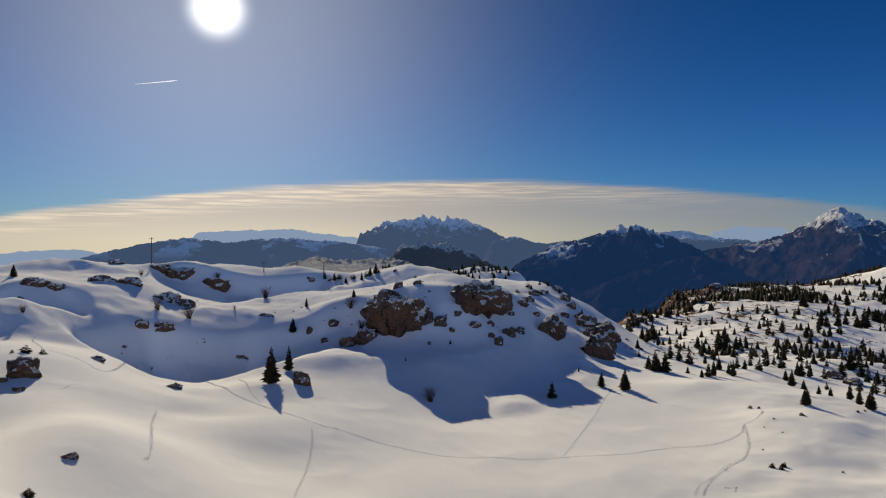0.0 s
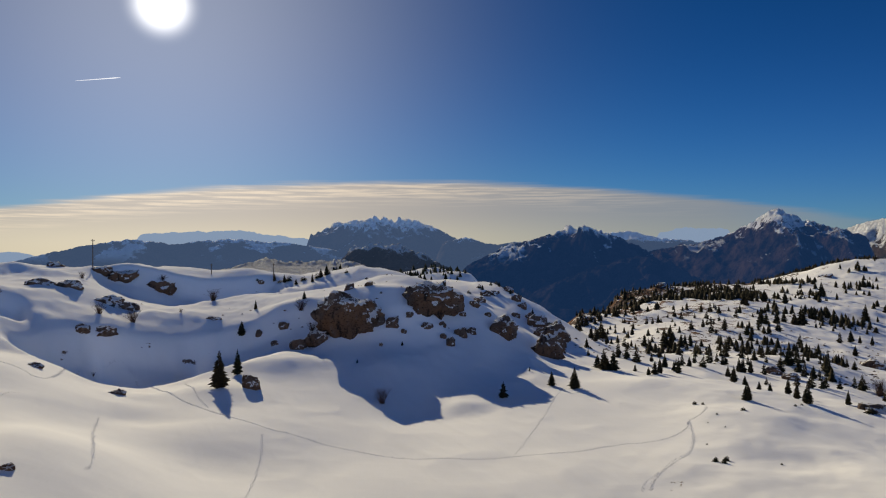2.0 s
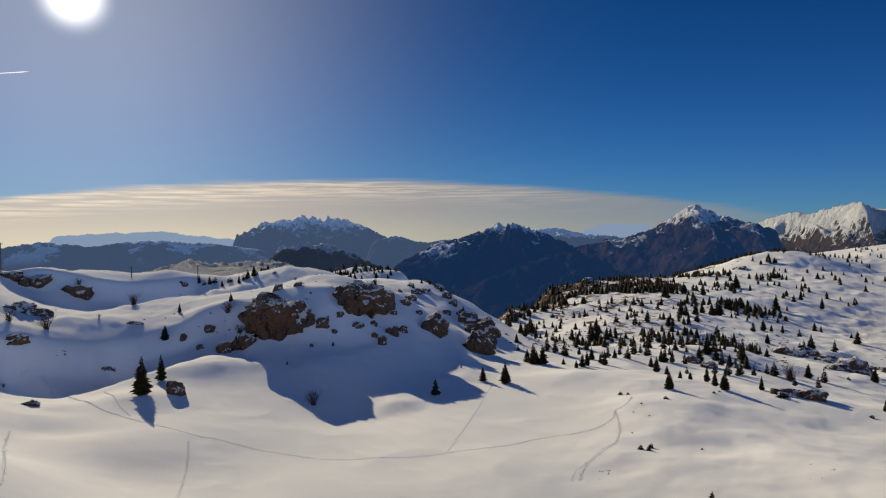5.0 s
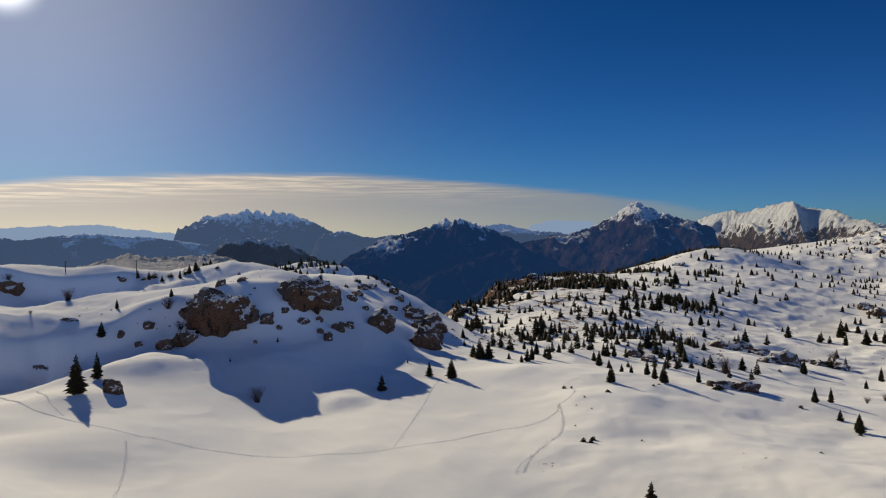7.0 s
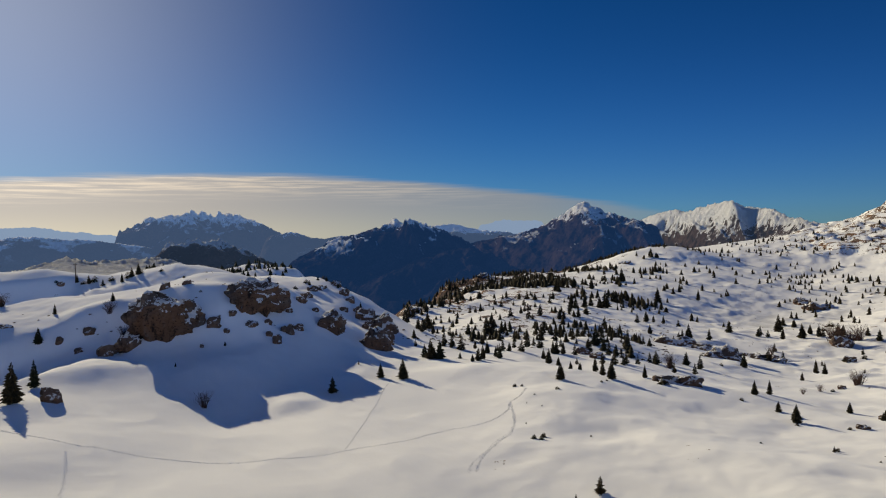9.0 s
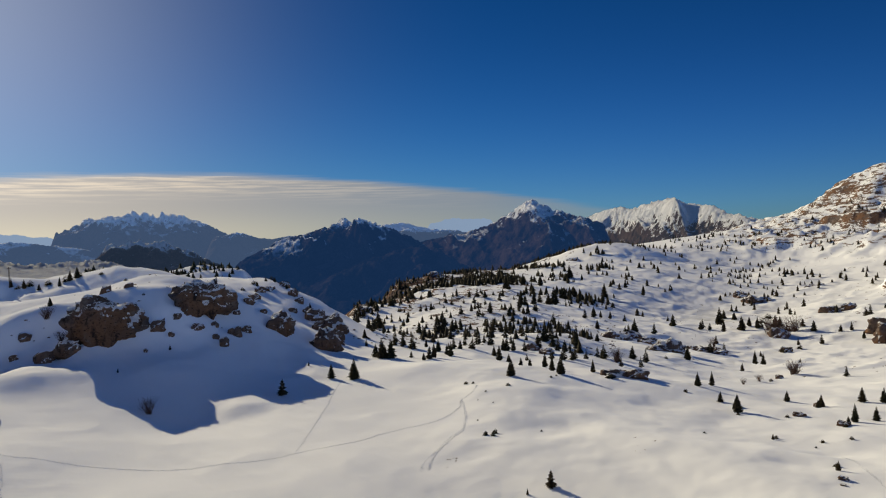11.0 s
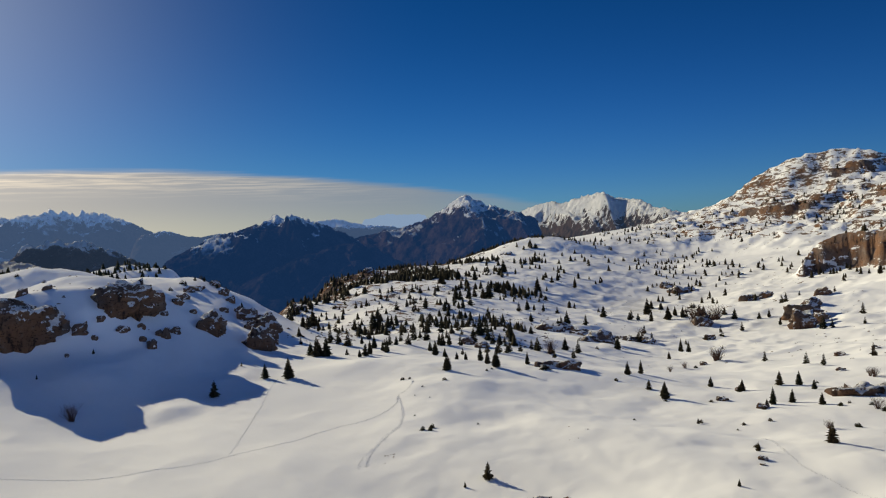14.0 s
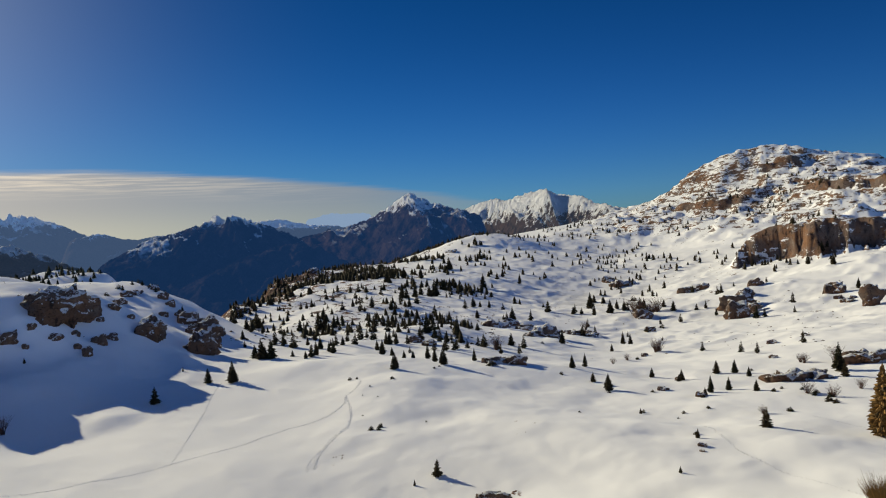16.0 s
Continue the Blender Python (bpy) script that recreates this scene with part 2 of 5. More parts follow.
mound(-244, 89, 6.4, 156)
mound(74, 249, -9.0, 13)
mound(251, -67, 9.1, 52)
mound(167, -199, 15.5, 91)
mound(-256, -45, 26.0, 91)
mound(-256, -45, -14.4, 13)
mound(259, 23, 11.1, 13)
mound(-53, 259, 5.8, 13)
mound(-40, 265, 13.6, 54)
mound(-84, 262, 6.9, 14)
mound(31, 288, 12.1, 23)
mound(212, 198, -13.5, 58)
mound(75, 292, -19.1, 15)
mound(69, 320, -15.1, 26)
mound(-151, 293, 13.0, 40)
mound(278, 212, -5.0, 122)
mound(56, 347, -21.0, 18)
mound(139, 332, -4.2, 18)
mound(-27, 399, 17.5, 48)
mound(42, 398, 12.3, 20)
mound(377, 184, 4.8, 21)
mound(280, 313, -13.6, 50)
# the mountain flank and the rim
mound(120, 403, -10.5, 21)
mound(366, 244, -4.6, 22)
mound(-206, 400, 9.7, 90)
mound(26, 479, 16.8, 24)
mound(51, 477, 14.5, 24)
mound(-33, 479, 11.0, 24)
mound(124, 484, -23.6, 25)
mound(106, 489, -41.6, 25)
mound(80, 494, -35.4, 25)
mound(382, 353, -16.2, 62)
mound(486, 236, 10.1, 27)
mound(417, 587, 13, 36)
mound(307, 629, -13, 46)
mound(0, -600, 22.6, 210)
mound(-591, -104, 31.6, 210)
mound(-564, 205, 12.4, 30)
mound(598, 52, 18.2, 120)
mound(200, 566, 8.2, 30)
mound(580, -155, 14.1, 120)
mound(64, 597, -10.8, 72)
mound(386, -460, 24.8, 210)
mound(-386, -460, 22.4, 210)
mound(188, 631, -33.5, 33)
mound(263, 627, 11.3, 34)
mound(500, 461, -14.2, 54)
mound(322, 644, 11.7, 86)
mound(648, 314, 14.1, 36)
mound(241, 811, -13.6, 42)
mound(774, 374, 32.8, 103)
mound(144, 888, -23.8, 108)
mound(0, 900, -23.2, 180)
mound(95, 895, -21.4, 108)
mound(95, 895, -28.3, 180)
mound(-61, 898, -12.6, 45)
mound(-61, 898, -14.6, 72)
mound(190, 880, -24.4, 108)
mound(48, 899, -26.3, 180)
mound(224, 872, -20.4, 72)
mound(224, 872, -22.5, 108)
mound(224, 872, -16.6, 45)
mound(585, 761, 16.4, 115)
mound(768, 576, 23.0, 48)
mound(835, 474, 20.0, 77)
mound(819, 538, 18.4, 49)
mound(-537, 843, -20.4, 200)
mound(-148, 989, -17.1, 120)
mound(-148, 989, -24.3, 200)
mound(-458, 889, -23.8, 200)
mound(-458, 889, -18.2, 120)
mound(-507, 862, -21.9, 200)
mound(361, 1018, -18.7, 130)
mound(361, 1018, -14.3, 86)
mound(361, 1018, -12.8, 54)
mound(922, 691, 14.4, 138)
mound(1002, 569, 31.2, 230)
mound(983, 645, 30.9, 235)
mound(473, 1129, -14.3, 147)
mound(473, 1129, -11.1, 98)
mound(473, 1129, -8.6, 61)
mound(1162, 561, 24.2, 258)
mound(1252, 711, 22.0, 288)
mound(1152, 864, 21.5, 288)
mound(1152, 864, 9.7, 115)
mound(1229, 807, 21.7, 294)
mound(1229, 807, 10.3, 73)
mound(1229, 807, 12.5, 118)
mound(1229, 807, 13.3, 176)
# wind scoops, drifts and small crests
mound(69.9, 60.9, -0.9, 2.6)
mound(72.8, 62.8, 0.6, 3.0)
mound(52.4, 44.5, -0.9, 2.4)
mound(53.4, 45.0, 0.5, 3)
mound(56.4, 31.2, -0.8, 3)
mound(57.7, 31.6, 0.5, 3)
mound(63.9, 63.1, 1.0, 7)
mound(64.1, 77.8, 0.9, 9)
mound(79.3, 53.6, 1.0, 5)
mound(77.5, 45.3, 0.8, 4)
mound(99.5, 91.9, 1.2, 7)
mound(97.3, 109.9, 1.0, 8)
mound(89.5, 123.0, 1.1, 8)
mound(81.0, 60.7, -0.8, 5)
mound(58.2, 107.4, 0.9, 7)
mound(52.0, 100.1, 0.7, 4)
mound(-46.8, 125.4, 1.5, 4.5)
mound(-38.5, 105.5, -1.0, 4.5)
mound(-49.7, 101.2, 0.9, 8)
mound(-37.9, 68.3, 0.9, 6)
mound(-35.4, 60.2, 1.0, 6)
mound(-20.8, 114.5, 0.6, 8)
mound(53.2, 140.6, 1.0, 6)
mound(45.9, 142.5, 0.6, 7)
mound(-24.9, 88.9, -0.5, 8)
mound(-39.2, 77.3, 0.7, 7)
mound(12.8, 130.1, 0.9, 3)

# feet of the cliffs: two ends and a height each
CLIFFS = [
    (413, 291, 435, 203, 27),
    (652, 530, 665, 445, 9),
    (690, 405, 633, 298, 12),
    (752, 495, 777, 454, 7),
]
# crests of the snow with a hollow in their lee: two ends, depth and reach
CRESTS = [
    (-79, 146, -70, 163, 4.5, 30),
    (-70, 162, -50, 177, 5.0, 32),
    (-52, 177, -23, 186, 4.5, 34),
    (-96, 233, -46, 252, 5.5, 34),
    (-106, 158, -87, 169, 3.2, 17),
]


def ground_detail(x, y, r, az, z):
    """Drifts and ripples on the near snow, ledges and crags on the mountain flank."""
    near = smooth(r, 40.0, 90.0) * (1 - smooth(r, 600.0, 1200.0))
    amp = np.clip(r / 160.0, 0.25, 3.0)
    z = z + near * (0.22 * amp * fbm(x, y, 26.0, 3, 3) + 0.05 * fbm(x, y, 6.0, 3, 9) + 0.26 * amp * np.maximum(ridged(x * 0.8 + y * 0.3, y * 0.35 - x * 0.2, 13.0, 3, 33), 0))
    # hummocks over the wooded plateau
    z = z + smooth(r, 140.0, 165.0) * (1 - smooth(r, 262.0, 300.0)) * (1 - smooth(az, 11.0, 15.0)) * (
        0.50 * fbm(x, y, 17.0, 4, 61) + 0.55 * np.maximum(ridged(x, y, 25.0, 4, 62), 0))
    z = z + smooth(r, 60.0, 80.0) * (1 - smooth(r, 190.0, 240.0)) * smooth(az, 16.0, 26.0) * (0.42 * fbm(x, y, 19.0, 3, 63) + 0.10 * fbm(x, y, 5.0, 3, 64))
    wood = smooth(r, 170.0, 260.0) * (1 - smooth(r, 800.0, 1000.0)) * smooth(az, 14.0, 22.0)
    z = z + wood * (0.5 * fbm(x, y, 34.0, 4, 21) + 0.70 * np.maximum(ridged(x, y, 19.0, 4, 5), 0))
    # crags of the mountain
    flank = smooth(r, 380.0, 520.0) * (1 - smooth(r, 1300.0, 1500.0)) * smooth(az, 39.0, 47.0) * smooth(z, 0.0, 20.0)
    z = z + flank * (3.6 * ridged(x, y, 70.0, 6, 41, 0.55) + 1.6 * fbm(x, y, 18.0, 4, 44))
    beds = (z + 7.0 * fbm(x, y, 95.0, 3, 47)) / 8.5 * 6.283
    z = z + flank * (0.95 + 0.4 * fbm(x, y, 130.0, 2, 48)) * np.sin(beds)
    cliff = 0.0 * r
    # brown cliffs low on the flank: each rises sharply from its foot and levels out behind
    for x0, y0, x1, y1, tall in CLIFFS:
        ux, uy = x1 - x0, y1 - y0
        long = math.hypot(ux, uy)
        s = ((x - x0) * ux + (y - y0) * uy) / long / long
        d = ((x - x0) * uy - (y - y0) * ux) / long * (1.0 if uy * x0 - ux * y0 > 0 else -1.0)
        d = d + 5.0 * ridged(x, y, 22.0, 5, 81, 0.6) + 9.0 * fbm(x, y, 60.0, 2, 82)
        rise = smooth(d, -3.0, 7.0) * np.exp(-np.maximum(d, 0.0) / 85.0) * smooth(s, -0.12, 0.12) * (1 - smooth(s, 0.88, 1.12))
        z = z + tall * rise * (0.8 + 0.3 * fbm(x, y, 45.0, 3, 83))
        cliff = np.maximum(cliff, smooth(d, -7.0, -1.0) * (1 - smooth(d, 12.0, 30.0)) * smooth(s, -0.12, 0.12) * (1 - smooth(s, 0.88, 1.12)))
    # hollows scooped out in the lee of the crests
    for x0, y0, x1, y1, deep, reach in CRESTS:
        ux, uy = x1 - x0, y1 - y0
        long = math.hypot(ux, uy)
        s = ((x - x0) * ux + (y - y0) * uy) / long / long
        d = ((x - x0) * uy - (y - y0) * ux) / long * (-1.0 if uy * x0 - ux * y0 > 0 else 1.0)
        d = d + 2.0 * fbm(x, y, 24.0, 2, 91)
        z = z - deep * smooth(d, -1.0, 8.0) * (1 - smooth(d, 11.0, reach)) * smooth(s, -0.1, 0.12) * (1 - smooth(s, 0.88, 1.1))
    # the valley beyond the rim of the plateau
    rim = np.interp(r, [180, 300, 470, 600, 680, 760, 860], [13.0, 14.4, 15.9, 19.3, 22.3, 26.0, 32.0])
    off = np.clip(rim - az, 0, 60) * r * 0.01745
    z = z - np.minimum(0.75 * off, 210.0) * smooth(az, 6.0, 11.0) * smooth(r, 265.0, 350.0)
    lip = np.exp(-((az - rim - 0.9) * r / 60.0 / 24.0) ** 2) * smooth(r, 330.0, 420.0)
    bare = np.maximum(0.44 * flank, 0.78 * cliff) + 0.66 * lip + 0.40 * wood * (1 - smooth(az, 27.0, 34.0)) - 0.30 * (1 - smooth(r, 255.0, 330.0)) * (1 - smooth(az, 12.0, 18.0)) - 0.2 * (1 - smooth(r, 120.0, 200.0))
    return z, bare



def ground_parts(x, y):
    """Height of the ground, and how bare of snow it is."""
    x, y = np.asarray(x, float), np.asarray(y, float)
    r = np.hypot(x, y)
    az = np.degrees(np.arctan2(x, y))
    z = -260.0 * smooth(r, 700.0, 2200.0)
    for mx, my, h, s in MOUNDS:
        z = z + h * np.exp(-((x - mx) ** 2 + (y - my) ** 2) / (2.0 * s * s))
    z, bare = ground_detail(x, y, r, az, z)
    return z, bare


def height(x, y):
    return float(ground_parts(np.array([x]), np.array([y]))[0][0])


def grid_mesh(name, X, Y, Z, wrap=False, attr=None):
    """A sheet of quads from arrays of rows and columns."""
    nr, nc = X.shape
    me = bpy.data.meshes.new(name)
    idx = np.arange(nr * nc).reshape(nr, nc)
    if wrap:
        nxt = np.roll(idx, -1, axis=1)
        q = np.stack([idx[:-1], nxt[:-1], nxt[1:], idx[1:]], -1).reshape(-1, 4)
    else:
        q = np.stack([idx[:-1, :-1], idx[:-1, 1:], idx[1:, 1:], idx[1:, :-1]], -1).reshape(-1, 4)
    q = q[:, ::-1]
    me.vertices.add(nr * nc)
    me.vertices.foreach_set("co", np.stack([X, Y, Z], -1).astype(np.float32).ravel())
    me.loops.add(q.size)
    me.loops.foreach_set("vertex_index", q.astype(np.int32).ravel())
    me.polygons.add(len(q))
    me.polygons.foreach_set("loop_start", np.arange(0, q.size, 4, dtype=np.int32))
    me.polygons.foreach_set("use_smooth", np.ones(len(q), bool))
    if attr is not None:
        a = me.attributes.new("bare", "FLOAT", "POINT")
        a.data.foreach_set("value", attr.astype(np.float32).ravel())
    me.update(calc_edges=True)
    me.validate()
    return me


def build_ground():
    az = np.concatenate([np.arange(-180, -44, 3.0), np.arange(-44, 76, 0.14), np.arange(76, 180, 3.0)])
    r = np.concatenate([np.linspace(0.001, 36, 42), 36 * 1.0068 ** np.arange(1, 512), 36 * 1.0068 ** 511 * 1.04 ** np.arange(1, 37)])
    A, R = np.meshgrid(np.radians(az), r)
    X, Y = R * np.sin(A) + 0.05, R * np.cos(A) + 0.04
    Z, bare = ground_parts(X, Y)
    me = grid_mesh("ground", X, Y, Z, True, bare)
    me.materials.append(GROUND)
    return tagged(new("ground", me), "rolling snow-covered plateau with drifts and bare rocky ledges", "ground", kind="structure")


build_ground()


# ---- far ranges ----
def mountain_range(name, label, dist, floor, depth, crest, mat, rough=0.1, jag=0.05, seed=0, recede=0.0, step=0.07):
    """A range whose crest runs through (azimuth in degrees, height) at about dist metres, with spurs towards the viewer.
    recede: how many metres it draws back for each degree."""
    ca, ch = np.array(crest).T
    az = np.arange(ca[0], ca[-1] + step, step)
    H = np.interp(az, ca, ch)
    k = max(3, int(1.0 / step))
    kern = np.hanning(k + 2)[1:-1]
    pad = np.pad(H, k, mode="edge")
    H = 0.6 * H + 0.4 * np.convolve(pad, kern / kern.sum(), "same")[k:-k]
    s = np.linspace(-1.0, 0.7, 120)
    S, A = np.meshgrid(s, np.radians(az), indexing="ij")
    R = dist + S * depth + (recede * (az - az.mean()))[None, :]
    X, Y = R * np.sin(A), R * np.cos(A)
    H = EYE_Z + (H - EYE_Z) * (dist + recede * (az - az.mean())) / dist
    rise = (H - floor)[None, :]
    span = 0.55 * ridged(X, Y, depth * 0.62, 6, seed, 0.46)
    span = span + 0.45 * ridged(A * dist + 0.4 * S * depth, S * depth * 0.6 - 0.3 * A * dist, depth * 0.34, 5, seed + 3, 0.45) - 0.4
    slope = np.clip(1.0 - np.abs(S) * (1.0 + 0.0 * S), 0, 1)
    body = slope ** 1.15
    Z = floor + rise * body + rise * rough * span * np.clip(np.abs(S) * 5.0, 0, 1) * (0.25 + body)
    Z = Z + jag * rise * np.exp(-(S * 9.0) ** 2) * fbm(X, Y, dist * 0.007, 4, seed + 7, 0.6)
    far = min(2.5, 0.22 * (az[-1] - az[0]))
    ends = np.minimum(smooth(az, az[0], az[0] + far), 1 - smooth(az, az[-1] - far, az[-1]))[None, :]
    Z = floor + (Z - floor) * ends
    me = grid_mesh(name, X, Y, Z)
    me.materials.append(mat)
    return tagged(new(name, me), label, "mountain", kind="structure")


# bluish emission of the slopes stands in for the haze before them
AIR_GLOW = (0.16, 0.27, 0.50)
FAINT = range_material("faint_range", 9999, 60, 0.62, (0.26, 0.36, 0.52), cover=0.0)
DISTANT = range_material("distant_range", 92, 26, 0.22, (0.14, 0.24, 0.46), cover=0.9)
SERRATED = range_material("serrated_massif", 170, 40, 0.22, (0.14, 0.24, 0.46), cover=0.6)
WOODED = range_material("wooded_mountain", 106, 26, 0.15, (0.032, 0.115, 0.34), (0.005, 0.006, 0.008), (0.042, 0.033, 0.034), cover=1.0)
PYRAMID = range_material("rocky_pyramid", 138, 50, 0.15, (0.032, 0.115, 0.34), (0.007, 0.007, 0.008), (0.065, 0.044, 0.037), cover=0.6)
WHITE = range_material("snowy_massif", 66, 64, 0.05, AIR_GLOW, wood2=(0.10, 0.065, 0.05), cover=0.6)
FOREST = range_material("forest_hill", 36, 22, 0.06, AIR_GLOW, (0.018, 0.015, 0.015), (0.085, 0.058, 0.05), cover=0.8)
KNOLL = range_material("snowy_knoll", -70, 20, 0.0, AIR_GLOW)
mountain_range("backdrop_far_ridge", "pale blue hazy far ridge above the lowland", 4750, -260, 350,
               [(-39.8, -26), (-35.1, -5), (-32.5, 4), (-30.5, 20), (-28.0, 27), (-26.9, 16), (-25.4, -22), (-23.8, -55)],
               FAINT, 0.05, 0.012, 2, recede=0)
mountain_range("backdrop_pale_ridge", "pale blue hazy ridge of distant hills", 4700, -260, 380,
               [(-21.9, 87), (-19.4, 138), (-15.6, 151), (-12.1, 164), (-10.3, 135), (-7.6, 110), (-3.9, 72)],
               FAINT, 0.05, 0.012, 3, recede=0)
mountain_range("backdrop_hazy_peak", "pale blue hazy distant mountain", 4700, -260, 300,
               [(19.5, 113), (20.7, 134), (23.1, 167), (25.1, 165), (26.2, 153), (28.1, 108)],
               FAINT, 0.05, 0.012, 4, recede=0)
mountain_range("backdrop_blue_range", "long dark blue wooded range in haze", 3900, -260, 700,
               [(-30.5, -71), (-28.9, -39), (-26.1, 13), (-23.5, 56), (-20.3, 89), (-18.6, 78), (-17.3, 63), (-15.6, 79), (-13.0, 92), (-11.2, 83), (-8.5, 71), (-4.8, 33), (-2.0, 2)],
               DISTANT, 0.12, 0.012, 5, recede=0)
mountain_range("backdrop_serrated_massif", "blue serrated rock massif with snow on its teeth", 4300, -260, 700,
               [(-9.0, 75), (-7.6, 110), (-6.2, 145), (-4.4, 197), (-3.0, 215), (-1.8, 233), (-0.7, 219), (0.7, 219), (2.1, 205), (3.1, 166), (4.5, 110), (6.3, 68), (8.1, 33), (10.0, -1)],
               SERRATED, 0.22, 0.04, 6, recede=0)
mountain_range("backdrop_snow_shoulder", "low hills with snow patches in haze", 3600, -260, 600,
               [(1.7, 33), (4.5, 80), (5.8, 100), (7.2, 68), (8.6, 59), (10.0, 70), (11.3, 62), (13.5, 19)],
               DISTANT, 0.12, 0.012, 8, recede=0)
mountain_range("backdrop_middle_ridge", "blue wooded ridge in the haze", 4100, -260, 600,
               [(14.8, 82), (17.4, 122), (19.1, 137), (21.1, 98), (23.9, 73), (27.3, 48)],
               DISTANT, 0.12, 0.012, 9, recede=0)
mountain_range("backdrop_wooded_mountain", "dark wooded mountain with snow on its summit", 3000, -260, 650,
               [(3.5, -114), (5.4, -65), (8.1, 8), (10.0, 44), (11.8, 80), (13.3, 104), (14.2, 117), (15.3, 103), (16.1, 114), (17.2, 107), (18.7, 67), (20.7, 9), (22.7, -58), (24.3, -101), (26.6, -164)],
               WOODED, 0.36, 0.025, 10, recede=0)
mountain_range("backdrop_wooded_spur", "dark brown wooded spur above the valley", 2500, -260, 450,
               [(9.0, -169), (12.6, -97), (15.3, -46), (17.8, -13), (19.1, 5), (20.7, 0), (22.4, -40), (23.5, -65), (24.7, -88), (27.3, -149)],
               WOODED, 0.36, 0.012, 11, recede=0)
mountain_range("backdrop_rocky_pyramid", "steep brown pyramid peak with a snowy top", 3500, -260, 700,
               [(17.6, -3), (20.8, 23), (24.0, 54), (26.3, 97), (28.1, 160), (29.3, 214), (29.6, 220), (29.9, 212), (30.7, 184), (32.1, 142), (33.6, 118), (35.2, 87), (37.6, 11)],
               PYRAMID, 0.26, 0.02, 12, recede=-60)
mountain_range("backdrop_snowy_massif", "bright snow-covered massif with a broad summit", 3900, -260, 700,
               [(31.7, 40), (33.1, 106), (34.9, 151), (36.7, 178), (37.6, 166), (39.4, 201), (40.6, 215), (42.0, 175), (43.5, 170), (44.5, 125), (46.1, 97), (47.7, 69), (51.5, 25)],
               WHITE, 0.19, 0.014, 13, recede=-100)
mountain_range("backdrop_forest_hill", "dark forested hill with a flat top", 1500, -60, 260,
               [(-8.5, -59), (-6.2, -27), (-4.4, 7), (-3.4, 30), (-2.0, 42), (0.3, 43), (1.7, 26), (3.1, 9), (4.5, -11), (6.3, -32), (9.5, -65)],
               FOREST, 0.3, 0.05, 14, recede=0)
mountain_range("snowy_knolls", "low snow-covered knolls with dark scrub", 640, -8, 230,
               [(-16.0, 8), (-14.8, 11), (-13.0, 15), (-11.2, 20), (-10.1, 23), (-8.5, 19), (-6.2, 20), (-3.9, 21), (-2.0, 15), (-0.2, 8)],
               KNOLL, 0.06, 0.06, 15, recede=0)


# ---- materials of the things ----
def rock_shader(n):
    p = place_of(n)
    up = up_of(n)
    wob = n.math("ADD", n.math("MULTIPLY", n.noise(p, 0.22, 4.0, 0.6), 0.6), n.math("MULTIPLY", n.noise(p, 1.1, 7.0, 0.7), 0.6))
    cap = n.math("ADD", up, n.math("MULTIPLY", n.math("SUBTRACT", wob, 0.6), 4.2))
    cap = n.ramp(cap, 0.60, 0.68)
    col = n.mix(cap, rock_color(n, p), (0.86, 0.85, 0.84))
    crack = n.noise(p, 0.9, 9.0, 0.7, (1.0, 1.0, 2.4))
    return principled(n, col, 1.0, crack, 1.0, 1.2, 0.0)


def needle_shader(n):
    p = place_of(n)
    isle = n.add("ShaderNodeNewGeometry").outputs["Random Per Island"]
    tone = n.add("ShaderNodeObjectInfo").outputs["Random"]
    c = n.mix(isle, (0.014, 0.018, 0.010), (0.042, 0.040, 0.020))
    c = n.mix(n.math("MULTIPLY", tone, 0.45), c, (0.075, 0.045, 0.022))
    return principled(n, c, 0.75, n.noise(p, 14.0, 3.0), 0.4, 0.05, 0.05)


# needle brown with the warm sunlight put into the colour; dry grass shares it
def rust_shader(n):
    isle = n.add("ShaderNodeNewGeometry").outputs["Random Per Island"]
    return principled(n, n.mix(isle, (0.06, 0.04, 0.014), (0.26, 0.14, 0.035)), 0.8)


def bark_shader(n):
    p = place_of(n)
    return principled(n, n.mix(n.noise(p, 6.0, 6.0, 0.6, (1, 1, 0.25)), (0.055, 0.04, 0.03), (0.17, 0.12, 0.085)), 0.9,
                      n.noise(p, 9.0, 5.0, 0.6, (1, 1, 0.2)), 0.6, 0.05)


def twig_shader(n):
    isle = n.add("ShaderNodeNewGeometry").outputs["Random Per Island"]
    return principled(n, n.mix(isle, (0.045, 0.025, 0.018), (0.14, 0.07, 0.042)), 0.85)


def track_shader(n):
    p = place_of(n)
    c = n.mix(n.noise(p, 2.2, 5.0), (0.62, 0.61, 0.60), (0.80, 0.79, 0.78))
    return principled(n, c, 0.7, n.noise(p, 5.0, 4.0), 0.7, 0.12)


def steel_shader(n):
    return principled(n, n.mix(n.noise(place_of(n), 8.0, 4.0), (0.16, 0.16, 0.16), (0.30, 0.30, 0.29)), 0.55)


ROCK = material("limestone", rock_shader)
NEEDLES = material("spruce_needles", needle_shader)
SUNLIT_BROWN = material("sunlit_rusty_needles", rust_shader)
BARK = material("bark", bark_shader)
TWIGS = material("bare_twigs", twig_shader)
TRACK = material("trodden_snow", track_shader)
STEEL = material("weathered_steel", steel_shader)
rng = np.random.default_rng(7)


def mesh_of(name, verts, faces, mat, flat=True):
    me = bpy.data.meshes.new(name)
    me.from_pydata([tuple(v) for v in verts], [], faces)
    me.polygons.foreach_set("use_smooth", np.full(len(me.polygons), not flat))
    me.materials.append(mat)
    me.update()
    return me


def part(name, me, parent, label=""):
    ob = new(name, me)
    ob.parent = parent
    return tagged(ob, label)


